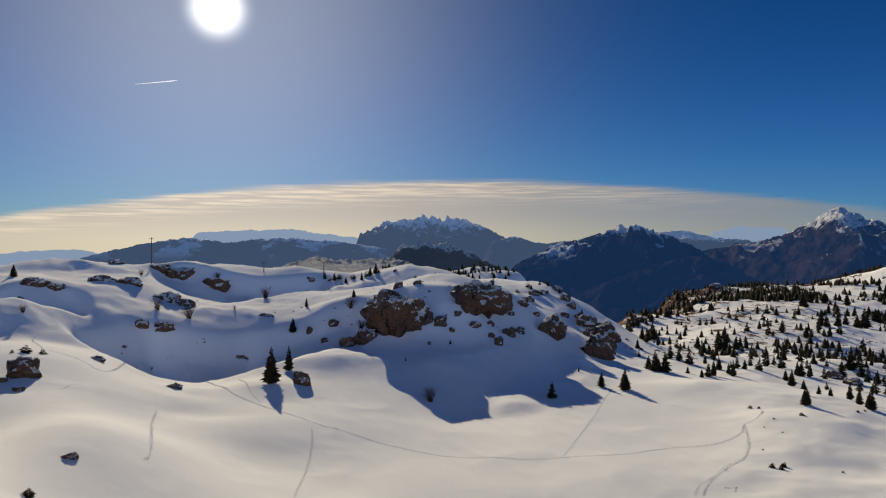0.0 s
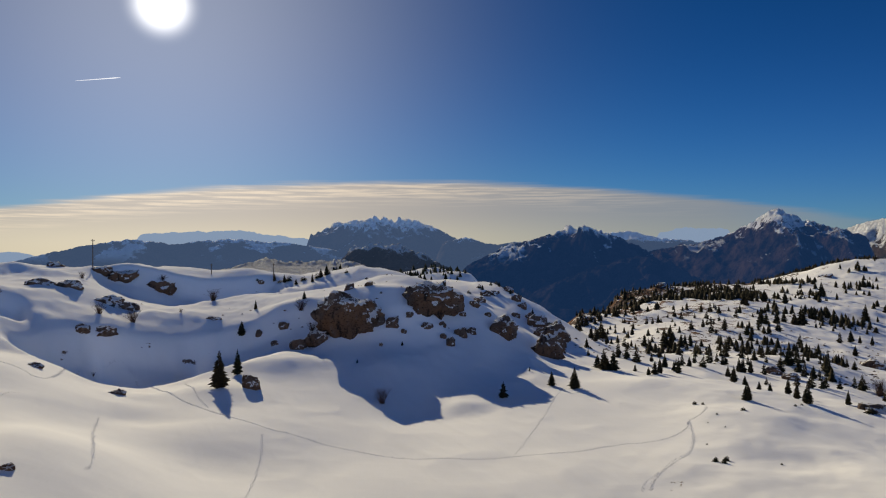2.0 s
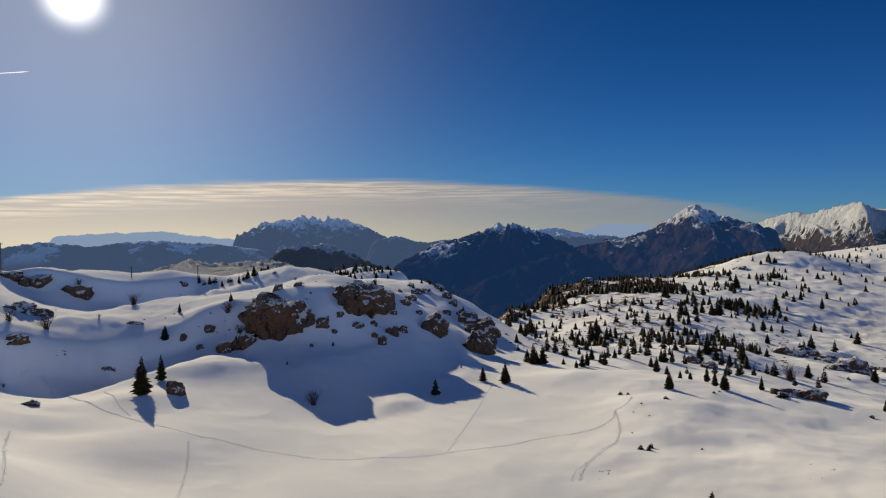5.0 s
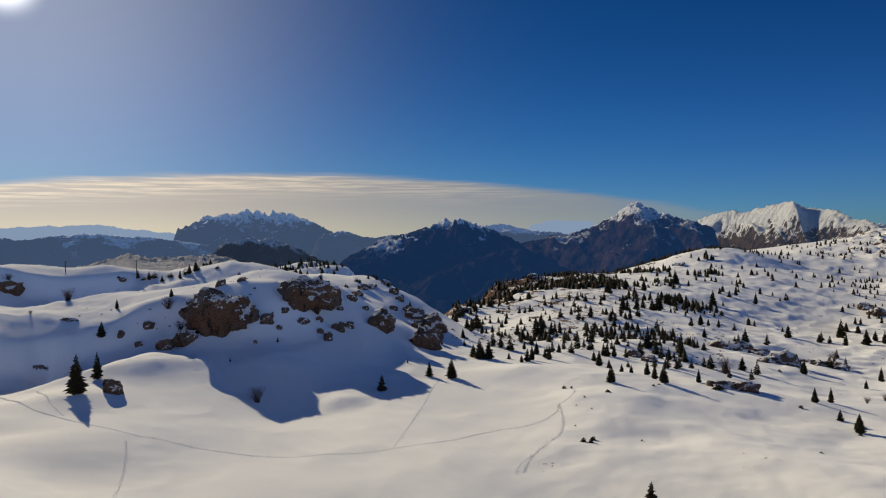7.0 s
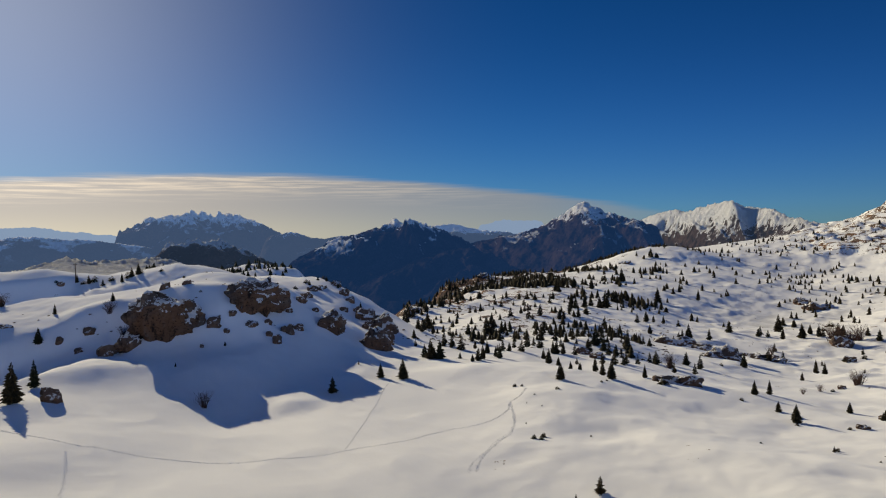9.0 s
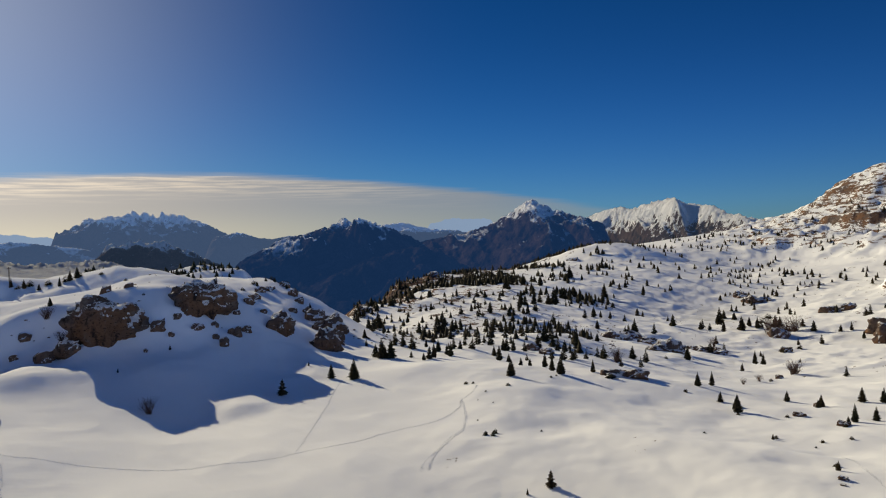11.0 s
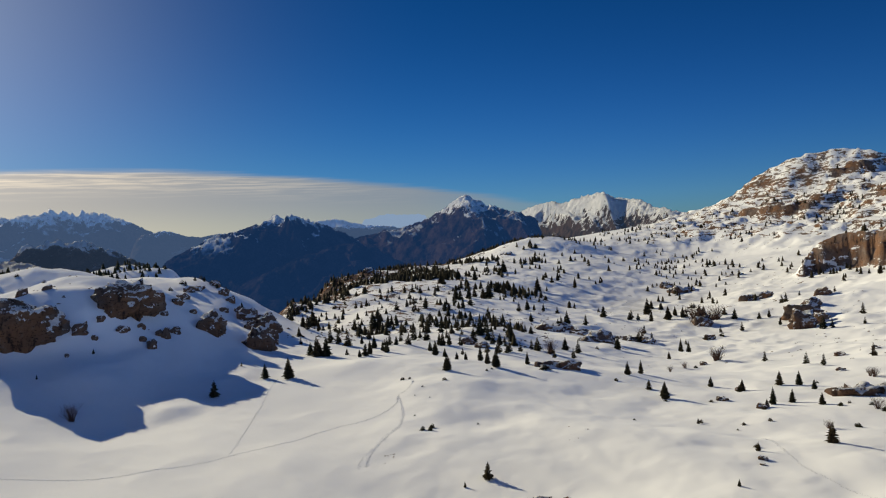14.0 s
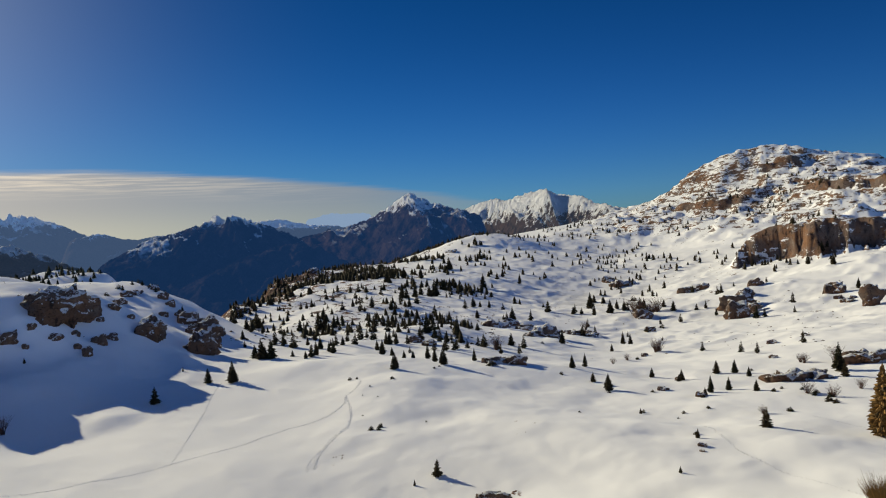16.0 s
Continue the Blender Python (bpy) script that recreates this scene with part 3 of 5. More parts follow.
def tube(verts, faces, pts, radii, sides=6):
    """Adds a tapering tube along pts."""
    start = len(verts)
    for i, (p, r) in enumerate(zip(pts, radii)):
        d = Vector(pts[min(i + 1, len(pts) - 1)]) - Vector(pts[max(i - 1, 0)])
        a = d.orthogonal().normalized()
        b = d.normalized().cross(a)
        for k in range(sides):
            w = 2 * math.pi * k / sides
            verts.append(Vector(p) + (a * math.cos(w) + b * math.sin(w)) * r)
    for i in range(len(pts) - 1):
        for k in range(sides):
            q, s = start + i * sides, (k + 1) % sides
            faces.append((q + k, q + s, q + sides + s, q + sides + k))
    faces.append(tuple(start + (len(pts) - 1) * sides + k for k in range(sides)))


# ---- conifers ----
def crown_geometry(rand, tall, wide, layers, per, ragged, verts, faces, at=(0, 0, 0), lean=0.0):
    """Whorls of drooping sprays, wide below and narrow above, with gaps."""
    for i in range(layers):
        f = i / (layers - 1)
        z = tall * (0.07 + 0.91 * f)
        reach = wide * (1 - f) ** 0.82 * (0.55 + 0.45 * min(1, f * 7)) + 0.05 * wide
        turn = rand.uniform(0, 6.28)
        count = max(4, int(per * (1 - 0.55 * f)))
        for k in range(count):
            if rand.random() < 0.12 * ragged:
                continue
            w = turn + 6.283 * (k + rand.uniform(-0.35, 0.35)) / count
            L = reach * max(0.2, rand.uniform(1 - 0.62 * ragged, 1.16))
            droop = L * rand.uniform(0.15, 0.5) * (1 - 0.9 * f)
            side = L * rand.uniform(0.14, 0.26)
            c, s = math.cos(w), math.sin(w)
            zz = z + rand.uniform(-0.02, 0.02) * tall
            up = tall * 0.026

            def spot(a, b, h):
                return (at[0] + a * c - b * s + lean * (zz + h) * 0.3, at[1] + a * s + b * c, at[2] + zz + h)
            q = len(verts)
            verts += [spot(0.02, 0, up), spot(L * 0.5, side, -droop * 0.35), spot(L * 0.55, 0, up * 0.8 - droop * 0.2),
                      spot(L * 0.5, -side, -droop * 0.35), spot(L, 0, -droop), spot(L * 0.45, 0, -up * 1.5 - droop * 0.5)]
            faces += [(q, q + 2, q + 1), (q, q + 3, q + 2), (q + 1, q + 2, q + 4), (q + 2, q + 3, q + 4),
                      (q, q + 1, q + 5), (q + 1, q + 4, q + 5), (q + 4, q + 3, q + 5), (q + 3, q, q + 5)]


TREE_KINDS = []


def make_tree_kinds():
    for tall, wide, layers, per, ragged in ((1, 0.26, 24, 15, 0.8), (1, 0.30, 22, 16, 1.0), (1, 0.22, 24, 14, 0.9), (1, 0.34, 19, 16, 1.2),
                                            (1, 0.40, 16, 15, 1.2),
                                            (1, 0.31, 15, 11, 0.9), (1, 0.36, 14, 11, 1.0), (1, 0.27, 16, 10, 1.1)):
        rand = random.Random(len(TREE_KINDS) + 11)
        tv, tf, cv, cf = [], [], [], []
        tube(tv, tf, [(0, 0, -0.12), (0.004, 0, 0.25), (0, 0.004, 0.6), (0, 0, 0.97)], (0.026, 0.021, 0.013, 0.003), 6)
        crown_geometry(rand, tall, wide, layers, per, ragged, cv, cf)
        TREE_KINDS.append((mesh_of("trunk", tv, tf, BARK, False), mesh_of("crown", cv, cf, NEEDLES)))


make_tree_kinds()
TREES = {}


def spruce(x, y, tall, kind=0, label="dark green spruce standing in deep snow", group="spruces on the snow"):
    z = height(x, y) - 0.05
    turn = (x * 37 + y * 91) % 360
    key = (kind, label)
    m = pose(x, y, z, 0, 0, turn)
    if key not in TREES:
        root = new("spruce_tree")
        root.matrix_world = m
        root.scale = (tall * 1.22, tall * 1.22, tall)
        part("trunk", TREE_KINDS[kind][0], root), part("crown", TREE_KINDS[kind][1], root)
        TREES[key] = tagged(root, label, "tree", group)
        return root
    ob = copy_thing(TREES[key], m)
    ob.scale = (tall * 1.22, tall * 1.22, tall)
    return ob


# ---- rocks ----
def icosphere(detail):
    bm = bmesh.new()
    bmesh.ops.create_icosphere(bm, subdivisions=detail, radius=1.0)
    v = np.array([p.co[:] for p in bm.verts])
    f = [tuple(q.index for q in t.verts) for t in bm.faces]
    bm.free()
    return v, f


SPHERES = {d: icosphere(d) for d in (2, 3, 4, 5)}


def outcrop(x, y, wide, tall, deep=None, turn=0.0, label="grey-brown limestone rock capped with snow", group="", detail=3, sink=0.5, seed=0, rough=1.0, block=0.8):
    """A craggy block of limestone bedded in the snow; wide across the line of sight from the knoll."""
    deep = deep or wide * 0.6
    v, f = SPHERES[detail]
    s = np.sign(v) * np.abs(v) ** block
    q = np.stack([s[:, 0] * wide / 2, s[:, 1] * deep / 2, s[:, 2] * tall / 2], 1)
    size = max(wide, tall) * 0.5
    ox, oy = seed * 13.7 + x, seed * 7.1 + y
    push = 0.34 * ridged(q[:, 0] + ox, q[:, 2] * 0.7 + q[:, 1] + oy, size, 4, 70 + seed, 0.55)
    push += 0.22 * fbm(q[:, 1] * 1.3 + ox, q[:, 2] * 1.1 - q[:, 0] * 0.9 + oy, size * 0.35, 4, 90 + seed, 0.6)
    q = q * (1 + rough * push)[:, None]
    ledge = tall / 5.0
    q[:, 2] = q[:, 2] + 0.10 * ledge * np.sin(q[:, 2] / ledge * 6.283 + 2.0 * fbm(q[:, 0], q[:, 1], size, 2, 3)) / 3.0
    me = mesh_of("rock", q, f, ROCK, detail < 4)
    ob = new("rock", me)
    face = math.degrees(math.atan2(x, y))
    ob.matrix_world = pose(x, y, height(x, y) + tall * (0.5 - sink), 0, 0, turn - face)
    return tagged(ob, label, "rock", group or "rocks in the snow")


# ---- low scrub ----
def twig_bush_mesh(seed, count, spread):
    rand = random.Random(seed)
    v, f = [], []
    for i in range(count):
        w, out = rand.uniform(0, 6.283), rand.uniform(0.15, 1.0) * spread
        h = rand.uniform(0.45, 1.0)
        base = Vector((rand.gauss(0, 0.12) * spread, rand.gauss(0, 0.12) * spread, -0.06))
        mid = base + Vector((math.cos(w) * out * 0.4, math.sin(w) * out * 0.4, h * 0.55))
        tip = base + Vector((math.cos(w) * out, math.sin(w) * out, h))
        tube(v, f, [base, mid, tip], (0.014, 0.009, 0.003), 3)
        for k in range(3):
            a = mid.lerp(tip, rand.random())
            tube(v, f, [a, a + Vector((rand.gauss(0, 0.16), rand.gauss(0, 0.16), rand.uniform(0.05, 0.22)))], (0.006, 0.002), 3)
    return mesh_of("shrub", v, f, TWIGS)


def pine_bush_mesh(seed):
    v, f = [], []
    crown_geometry(random.Random(seed), 0.75, 0.85, 7, 15, 1.0, v, f, (0, 0, -0.08), 0.6)
    return mesh_of("dwarf_pine", v, f, NEEDLES)


SHRUBS = [twig_bush_mesh(s, 46, 0.6) for s in (1, 2, 3)]
PINES = [pine_bush_mesh(s) for s in (4, 5, 6)]


def shrub(x, y, tall, kind=0):
    ob = new("bare_shrub", SHRUBS[kind % 3])
    ob.matrix_world = pose(x, y, height(x, y), 0, 0, (x * 53) % 360) @ Matrix.Scale(tall, 4)
    return tagged(ob, "bare brown leafless shrub poking out of snow", "shrub", "bare shrubs")


def dwarf_pine(x, y, wide, kind=0):
    ob = new("dwarf_pine", PINES[kind % 3])
    ob.matrix_world = pose(x, y, height(x, y), 0, 0, (x * 31) % 360) @ Matrix.Scale(wide * 0.55, 4)
    return tagged(ob, "low dark dwarf pine bush half buried in snow", "bush", "dwarf pines")


# ---- footprints, poles ----
def footprints(points, wide, label):
    """A trodden trail: clods kicked up by each step, along a smooth line over the snow."""
    p = np.array(points, float)
    line = []
    q = np.vstack([2 * p[0] - p[1], p, 2 * p[-1] - p[-2]])
    for i in range(1, len(q) - 2):
        a, b, c, d = q[i - 1:i + 3]
        for t in np.linspace(0, 1, max(3, int(np.hypot(*(c - b)) / 0.22)), endpoint=False):
            line.append(0.5 * (2 * b + (c - a) * t + (2 * a - 5 * b + 4 * c - d) * t ** 2 + (3 * b - a - 3 * c + d) * t ** 3))
    line = np.array(line)
    tang = np.gradient(line, axis=0)
    tang /= np.linalg.norm(tang, axis=1)[:, None] + 1e-9
    side = np.stack([tang[:, 1], -tang[:, 0]], 1)
    rand = np.random.default_rng(int(abs(p[0, 0]) * 10))
    rows = max(1, int(round(wide / 0.34)))
    v, f = [], []
    for k in range(rows):
        for i in range(0, len(line)):
            c = line[i] + side[i] * ((k - (rows - 1) / 2) * 0.16 + (0.08 if (i // 2) % 2 else -0.08) + rand.normal(0, 0.05)) + rand.normal(0, 0.04, 2)
            r, h = rand.uniform(0.09, 0.16), rand.uniform(0.03, 0.085)
            q = len(v)
            for a in range(6):
                w = 1.0472 * a + rand.uniform(-0.3, 0.3)
                v.append((c[0] + r * math.cos(w) * rand.uniform(0.8, 1.3), c[1] + r * math.sin(w), -0.05))
            v.append((c[0] + rand.normal(0, 0.03), c[1] + rand.normal(0, 0.03), h))
            f += [(q + a, q + (a + 1) % 6, q + 6) for a in range(6)]
    v = np.array(v)
    v[:, 2] += ground_parts(v[:, 0], v[:, 1])[0]
    me = mesh_of("footprints", v, f, TRACK)
    return tagged(new("footprint_trail", me), label, "footprints", kind="stuff")


def rusty_spruce(x, y, tall):
    root = new("spruce_tree")
    root.matrix_world = pose(x, y, height(x, y), 0, 0, 40)
    v, f, cv, cf = [], [], [], []
    tube(v, f, [(0, 0, -0.3), (0.02, 0, tall * 0.4), (0, 0, tall * 0.97)], (0.16, 0.11, 0.02), 7)
    crown_geometry(random.Random(77), tall, tall * 0.24, 46, 34, 1.1, cv, cf)
    part("trunk", mesh_of("trunk", v, f, BARK, False), root)
    part("crown", mesh_of("crown", cv, cf, SUNLIT_BROWN), root, "rust-brown sunlit needles")
    return tagged(root, "sunlit rust-brown conifer on the near slope", "tree")


def dry_tuft(x, y, tall):
    rand = random.Random(int(x * 10))
    v, f = [], []
    for i in range(260):
        w, d = rand.uniform(0, 6.283), rand.uniform(0, 0.9) * tall
        b = Vector((math.cos(w) * d * 0.6, math.sin(w) * d * 0.6, -0.05))
        tube(v, f, [b, b + Vector((math.cos(w) * d * 0.5 + rand.gauss(0, 0.1), math.sin(w) * d * 0.5, tall * rand.uniform(0.4, 1.0)))], (0.02, 0.004), 3)
    ob = new("dry_grass", mesh_of("dry_grass", v, f, SUNLIT_BROWN))
    ob.matrix_world = pose(x, y, height(x, y))
    return tagged(ob, "tuft of dry yellow-brown grass on the near slope", "grass", "dry tufts", "stuff")


def contrail(az0, el0, az1, el1, dist, wide):
    """A short bright vapour trail high over the far ridges."""
    n = 24
    t = np.linspace(0, 1, n)
    az, el = np.radians(az0 + (az1 - az0) * t), np.radians(el0 + (el1 - el0) * t)
    half = wide * (0.25 + 0.75 * t) * (1 - 0.9 * smooth(t, 0.85, 1.0)) * 0.5
    ring = [(-1, 0), (0, 1), (1, 0), (0, -1)]
    X = np.stack([(dist + a * half) * np.sin(az) for a, b in ring])
    Y = np.stack([(dist + a * half) * np.cos(az) for a, b in ring])
    Z = np.stack([dist * np.tan(el) + b * half + EYE_Z for a, b in ring])
    me = grid_mesh("contrail", X.T, Y.T, Z.T, True)

    def build(n):
        # the sunlit white of the trail is given as an even glow
        e = n.add("ShaderNodeEmission", Color=(0.85, 0.88, 0.95, 1.0), Strength=0.85)
        return e.outputs[0]
    me.materials.append(material("vapour", build))
    return tagged(new("backdrop_contrail", me), "thin white vapour trail in the blue sky", "contrail", kind="structure")


contrail(-23.86, 12.23, -20.85, 12.77, 4700.0, 7.0)


def utility_pole(x, y, tall):
    root = new("utility_pole")
    root.matrix_world = pose(x, y, height(x, y), 0, 0, 20)
    v, f = [], []
    tube(v, f, [(0, 0, -0.5), (0, 0, tall * 0.5), (0, 0, tall)], (0.17, 0.14, 0.11), 8)
    part("post", mesh_of("post", v, f, BARK, False), root)
    v, f = [], []
    tube(v, f, [(-0.55, 0, tall - 0.5), (0.55, 0, tall - 0.5)], (0.07, 0.07), 6)
    part("crossarm", mesh_of("crossarm", v, f, BARK), root)
    for dx in (-0.48, 0.48):
        v, f = [], []
        tube(v, f, [(dx, 0, tall - 0.45), (dx, 0, tall - 0.34), (dx, 0, tall - 0.2)], (0.05, 0.085, 0.05), 6)
        part("insulator", mesh_of("insulator", v, f, STEEL), root)
    return tagged(root, "weathered wooden utility pole on the snowy ridge", "pole", "poles along the ridge")


# ---- the things ----
# spruces near the hollow
spruce(-31.7, 128.4, 6.7, 0)
spruce(-31.9, 143.8, 5.1, 2)
spruce(21.0, 133.9, 3.2, 3)
spruce(32.6, 143.1, 3.1, 1)
spruce(36.5, 139.7, 4.3, 1)
spruce(-38.6, 178.7, 3.8, 1)
spruce(30.2, 154.8, 1.0, 2)
spruce(-108.3, 175.3, 3.3, 1)
spruce(-38.0, 193.5, 2.6, 2)
spruce(-23.9, 186.4, 2.2, 1)
spruce(52.0, 162.7, 4.7, 3)
spruce(51.0, 164.4, 3.1, 3)
spruce(-38.5, 246.6, 2.9, 0)
spruce(-42.3, 249.0, 2.9, 2)
spruce(-28.4, 243.0, 2.9, 2)
spruce(-25.7, 245.2, 3.3, 0)
spruce(-23.7, 245.4, 3.7, 1)
spruce(-34.1, 244.2, 2.1, 3)
spruce(-54.3, 212.8, 2.5, 0)
spruce(63.8, 122.6, 2.9, 1)
spruce(-8.3, 154.3, 1.0, 2)
spruce(1.7, 163.4, 1.2, 0)
spruce(40.1, 239.3, 2.0, 0)
spruce(42.0, 234.1, 2.4, 2)
spruce(42.3, 225.5, 1.9, 3)
spruce(37.3, 246.7, 1.9, 1)
spruce(44.6, 223.2, 1.9, 0)
spruce(30.4, 239.8, 1.8, 1)
spruce(34.5, 248.2, 1.7, 3)
spruce(47.3, 210.9, 1.6, 3)
spruce(48.0, 202.9, 1.7, 1)
# spruces of the plateau
spruce(50.0, 164.0, 4.8, 3)
spruce(49.4, 167.1, 3.4, 3)
spruce(52.8, 165.3, 2.0, 2)
spruce(57.4, 163.0, 1.7, 3)
spruce(58.4, 156.9, 1.9, 1)
spruce(60.2, 157.6, 3.1, 3)
spruce(62.2, 159.8, 3.7, 2)
spruce(68.2, 172.0, 3.4, 0)
spruce(67.9, 162.7, 3.8, 2)
spruce(67.8, 165.1, 2.7, 2)
spruce(74.8, 172.4, 2.5, 1)
spruce(68.7, 182.3, 2.6, 2)
spruce(60.9, 186.7, 2.3, 3)
spruce(61.0, 212.8, 4.0, 0)
spruce(96.0, 318.5, 8.1, 1)
spruce(63.3, 204.9, 2.5, 2)
spruce(91.4, 249.8, 4.4, 3)
spruce(105.4, 303.1, 3.7, 0)
spruce(95.0, 239.5, 6.4, 3)
spruce(98.5, 242.6, 4.8, 0)
spruce(102.5, 239.8, 3.9, 2)
spruce(102.5, 235.2, 4.3, 2)
spruce(128.0, 330.7, 4.7, 2)
spruce(131.3, 288.6, 3.7, 2)
spruce(81.1, 164.6, 2.8, 0)
spruce(77.8, 155.1, 3.8, 0)
spruce(87.0, 170.8, 3.6, 2)
spruce(87.9, 170.4, 3.6, 3)
spruce(89.5, 169.6, 3.6, 2)
spruce(78.0, 150.4, 2.3, 1)
spruce(74.1, 137.1, 1.8, 1)
spruce(77.1, 138.3, 1.9, 0)
spruce(64.6, 123.4, 3.1, 0)
spruce(109.0, 185.7, 5.5, 3)
spruce(100.9, 175.9, 4.1, 3)
spruce(79.0, 135.0, 3.4, 2)
spruce(77.2, 128.9, 3.3, 2)
spruce(75.7, 123.0, 3.9, 0)
spruce(106.1, 169.9, 3.4, 1)
spruce(107.9, 179.4, 3.9, 3)
spruce(118.5, 192.3, 2.7, 2)
spruce(143.8, 241.8, 3.3, 1)
spruce(85.1, 125.3, 2.8, 2)
spruce(114.9, 177.0, 4.3, 1)
spruce(113.9, 162.9, 2.7, 3)
spruce(112.6, 154.3, 2.9, 3)
spruce(131.5, 172.6, 4.0, 3)
spruce(156.2, 176.9, 4.7, 0)
spruce(184.8, 240.7, 7.1, 0)
spruce(172.4, 249.7, 4.1, 0)
spruce(147.4, 213.8, 3.1, 3)
spruce(265.2, 375.4, 9.3, 0)
spruce(205.9, 287.0, 4.2, 2)
spruce(193.8, 283.5, 5.2, 1)
spruce(198.1, 283.9, 3.5, 0)
spruce(197.6, 325.8, 9.7, 3)
spruce(222.8, 357.2, 6.4, 1)
spruce(237.0, 366.4, 5.9, 0)
spruce(192.5, 332.3, 5.2, 3)
spruce(193.4, 324.8, 6.4, 1)
spruce(172.0, 316.6, 7.3, 0)
spruce(172.7, 312.9, 5.4, 3)
spruce(179.4, 315.8, 6.1, 1)
spruce(156.6, 281.6, 4.9, 2)
spruce(143.9, 275.5, 4.7, 1)
spruce(145.5, 274.7, 3.7, 3)
spruce(122.6, 247.0, 2.8, 2)
spruce(199.6, 382.2, 5.1, 3)
spruce(182.0, 355.9, 4.7, 0)
spruce(207.0, 400.2, 8.3, 0)
spruce(222.4, 421.3, 8.8, 1)
spruce(226.5, 412.7, 7.9, 0)
spruce(216.1, 383.1, 6.7, 2)
spruce(238.4, 410.3, 8.0, 0)
spruce(283.0, 443.9, 9.8, 1)
spruce(269.0, 426.0, 6.0, 3)
spruce(301.3, 401.3, 6.8, 2)
spruce(289.8, 392.6, 4.9, 3)
spruce(297.3, 377.1, 7.3, 2)
spruce(226.3, 265.7, 5.8, 3)
spruce(234.6, 256.4, 4.0, 3)
spruce(257.6, 268.4, 8.6, 0)
spruce(239.1, 246.6, 5.7, 2)
spruce(250.4, 247.1, 6.9, 1)
spruce(264.0, 255.7, 4.8, 0)
spruce(257.1, 244.2, 5.2, 0)
spruce(263.3, 239.6, 6.4, 3)
spruce(266.7, 240.1, 5.2, 1)
spruce(269.7, 230.2, 4.0, 3)
spruce(262.9, 218.9, 4.9, 3)
spruce(268.3, 210.1, 3.2, 3)
spruce(270.7, 206.9, 3.8, 2)
spruce(372.9, 344.8, 4.1, 0)
spruce(99.3, 109.7, 2.9, 0)
spruce(104.5, 111.4, 3.0, 2)
spruce(94.8, 99.0, 2.0, 3)
spruce(91.7, 91.9, 3.2, 1)
spruce(110.1, 97.9, 2.1, 1)
spruce(109.4, 89.9, 2.3, 1)
spruce(107.6, 89.1, 1.5, 3)
spruce(100.8, 76.8, 3.0, 2)
spruce(98.0, 75.8, 1.5, 3)
spruce(104.9, 76.2, 2.4, 0)
spruce(117.9, 88.3, 2.8, 1)
spruce(119.9, 85.6, 2.8, 0)
spruce(117.6, 80.9, 1.9, 1)
spruce(105.2, 71.1, 2.0, 1)
spruce(80.7, 53.3, 2.6, 3)
spruce(70.5, 55.9, 1.2, 0)
spruce(58.3, 48.6, 0.8, 0)
spruce(80.9, 74.5, 0.9, 1)
spruce(127.5, 69.3, 5.4, 2)
spruce(123.4, 66.0, 2.7, 1)
spruce(183.9, 176.0, 4.6, 2)
spruce(184.2, 172.8, 4.1, 2)
spruce(162.0, 160.0, 2.6, 0)
spruce(41.5, 70.2, 2.1, 3)
spruce(38.5, 70.5, 0.8, 2)
spruce(261.6, 194.6, 3.6, 2)
spruce(362.2, 197.7, 6.1, 0)
spruce(305.7, 156.5, 4.5, 0)
spruce(393.9, 229.7, 5.5, 1)
spruce(423.8, 237.9, 6.5, 1)

# rock outcrops of the ridge
outcrop(-11.5, 172.0, 13.6, 9.4, 8.0, sink=0.34, seed=0, detail=5, rough=0.85, block=0.74, turn=-12, label="big grey-brown limestone crag with snow clinging to its face")
outcrop(-18.4, 168.6, 4.2, 3.8, sink=0.38, seed=1, detail=4)
outcrop(9.4, 178.0, 11.2, 8.2, 8.0, sink=0.30, seed=2, detail=5, rough=0.7, block=0.7, label="big square-edged limestone crag under a rounded snow cap")
outcrop(27.9, 179.9, 5.7, 5.6, sink=0.38, seed=3, detail=4)
outcrop(39.2, 177.8, 6.1, 6.3, sink=0.38, seed=4, detail=4)
outcrop(46.8, 201.5, 5.8, 7.1, sink=0.38, seed=5, detail=4)
outcrop(43.4, 212.6, 4.6, 4.4, sink=0.38, seed=6, detail=3)
outcrop(-23.1, 168.5, 3.0, 3.6, sink=0.38, seed=7, detail=3)
outcrop(-0.6, 170.1, 2.7, 2.5, sink=0.38, seed=8, detail=3)
outcrop(-88.3, 231.6, 8.0, 3.9, sink=0.70, seed=9, detail=4)
outcrop(-93.6, 229.7, 5.2, 2.8, sink=0.64, seed=10, detail=4)
outcrop(-77.2, 235.2, 6.7, 4.0, sink=0.38, seed=11, detail=4)
outcrop(-84.3, 188.0, 4.8, 2.6, sink=0.48, seed=12, detail=4)
outcrop(-90.2, 185.3, 5.6, 3.0, sink=0.65, seed=13, detail=4)
outcrop(-74.3, 185.2, 6.6, 3.6, sink=0.79, seed=14, detail=4)
outcrop(-69.6, 184.5, 5.8, 3.2, sink=0.72, seed=15, detail=4)
outcrop(-69.9, 161.1, 3.0, 1.6, sink=0.52, seed=16, detail=3)
outcrop(-65.7, 163.6, 3.7, 2.0, sink=0.61, seed=17, detail=3)
outcrop(-97.2, 165.3, 4.5, 2.4, sink=0.70, seed=18, detail=4)
outcrop(-92.4, 166.3, 3.3, 1.8, sink=0.67, seed=19, detail=3)
outcrop(-59.2, 98.6, 3.2, 3.3, sink=0.38, seed=20, detail=4)
outcrop(-26.9, 131.2, 2.6, 3.0, sink=0.38, seed=21, detail=3)
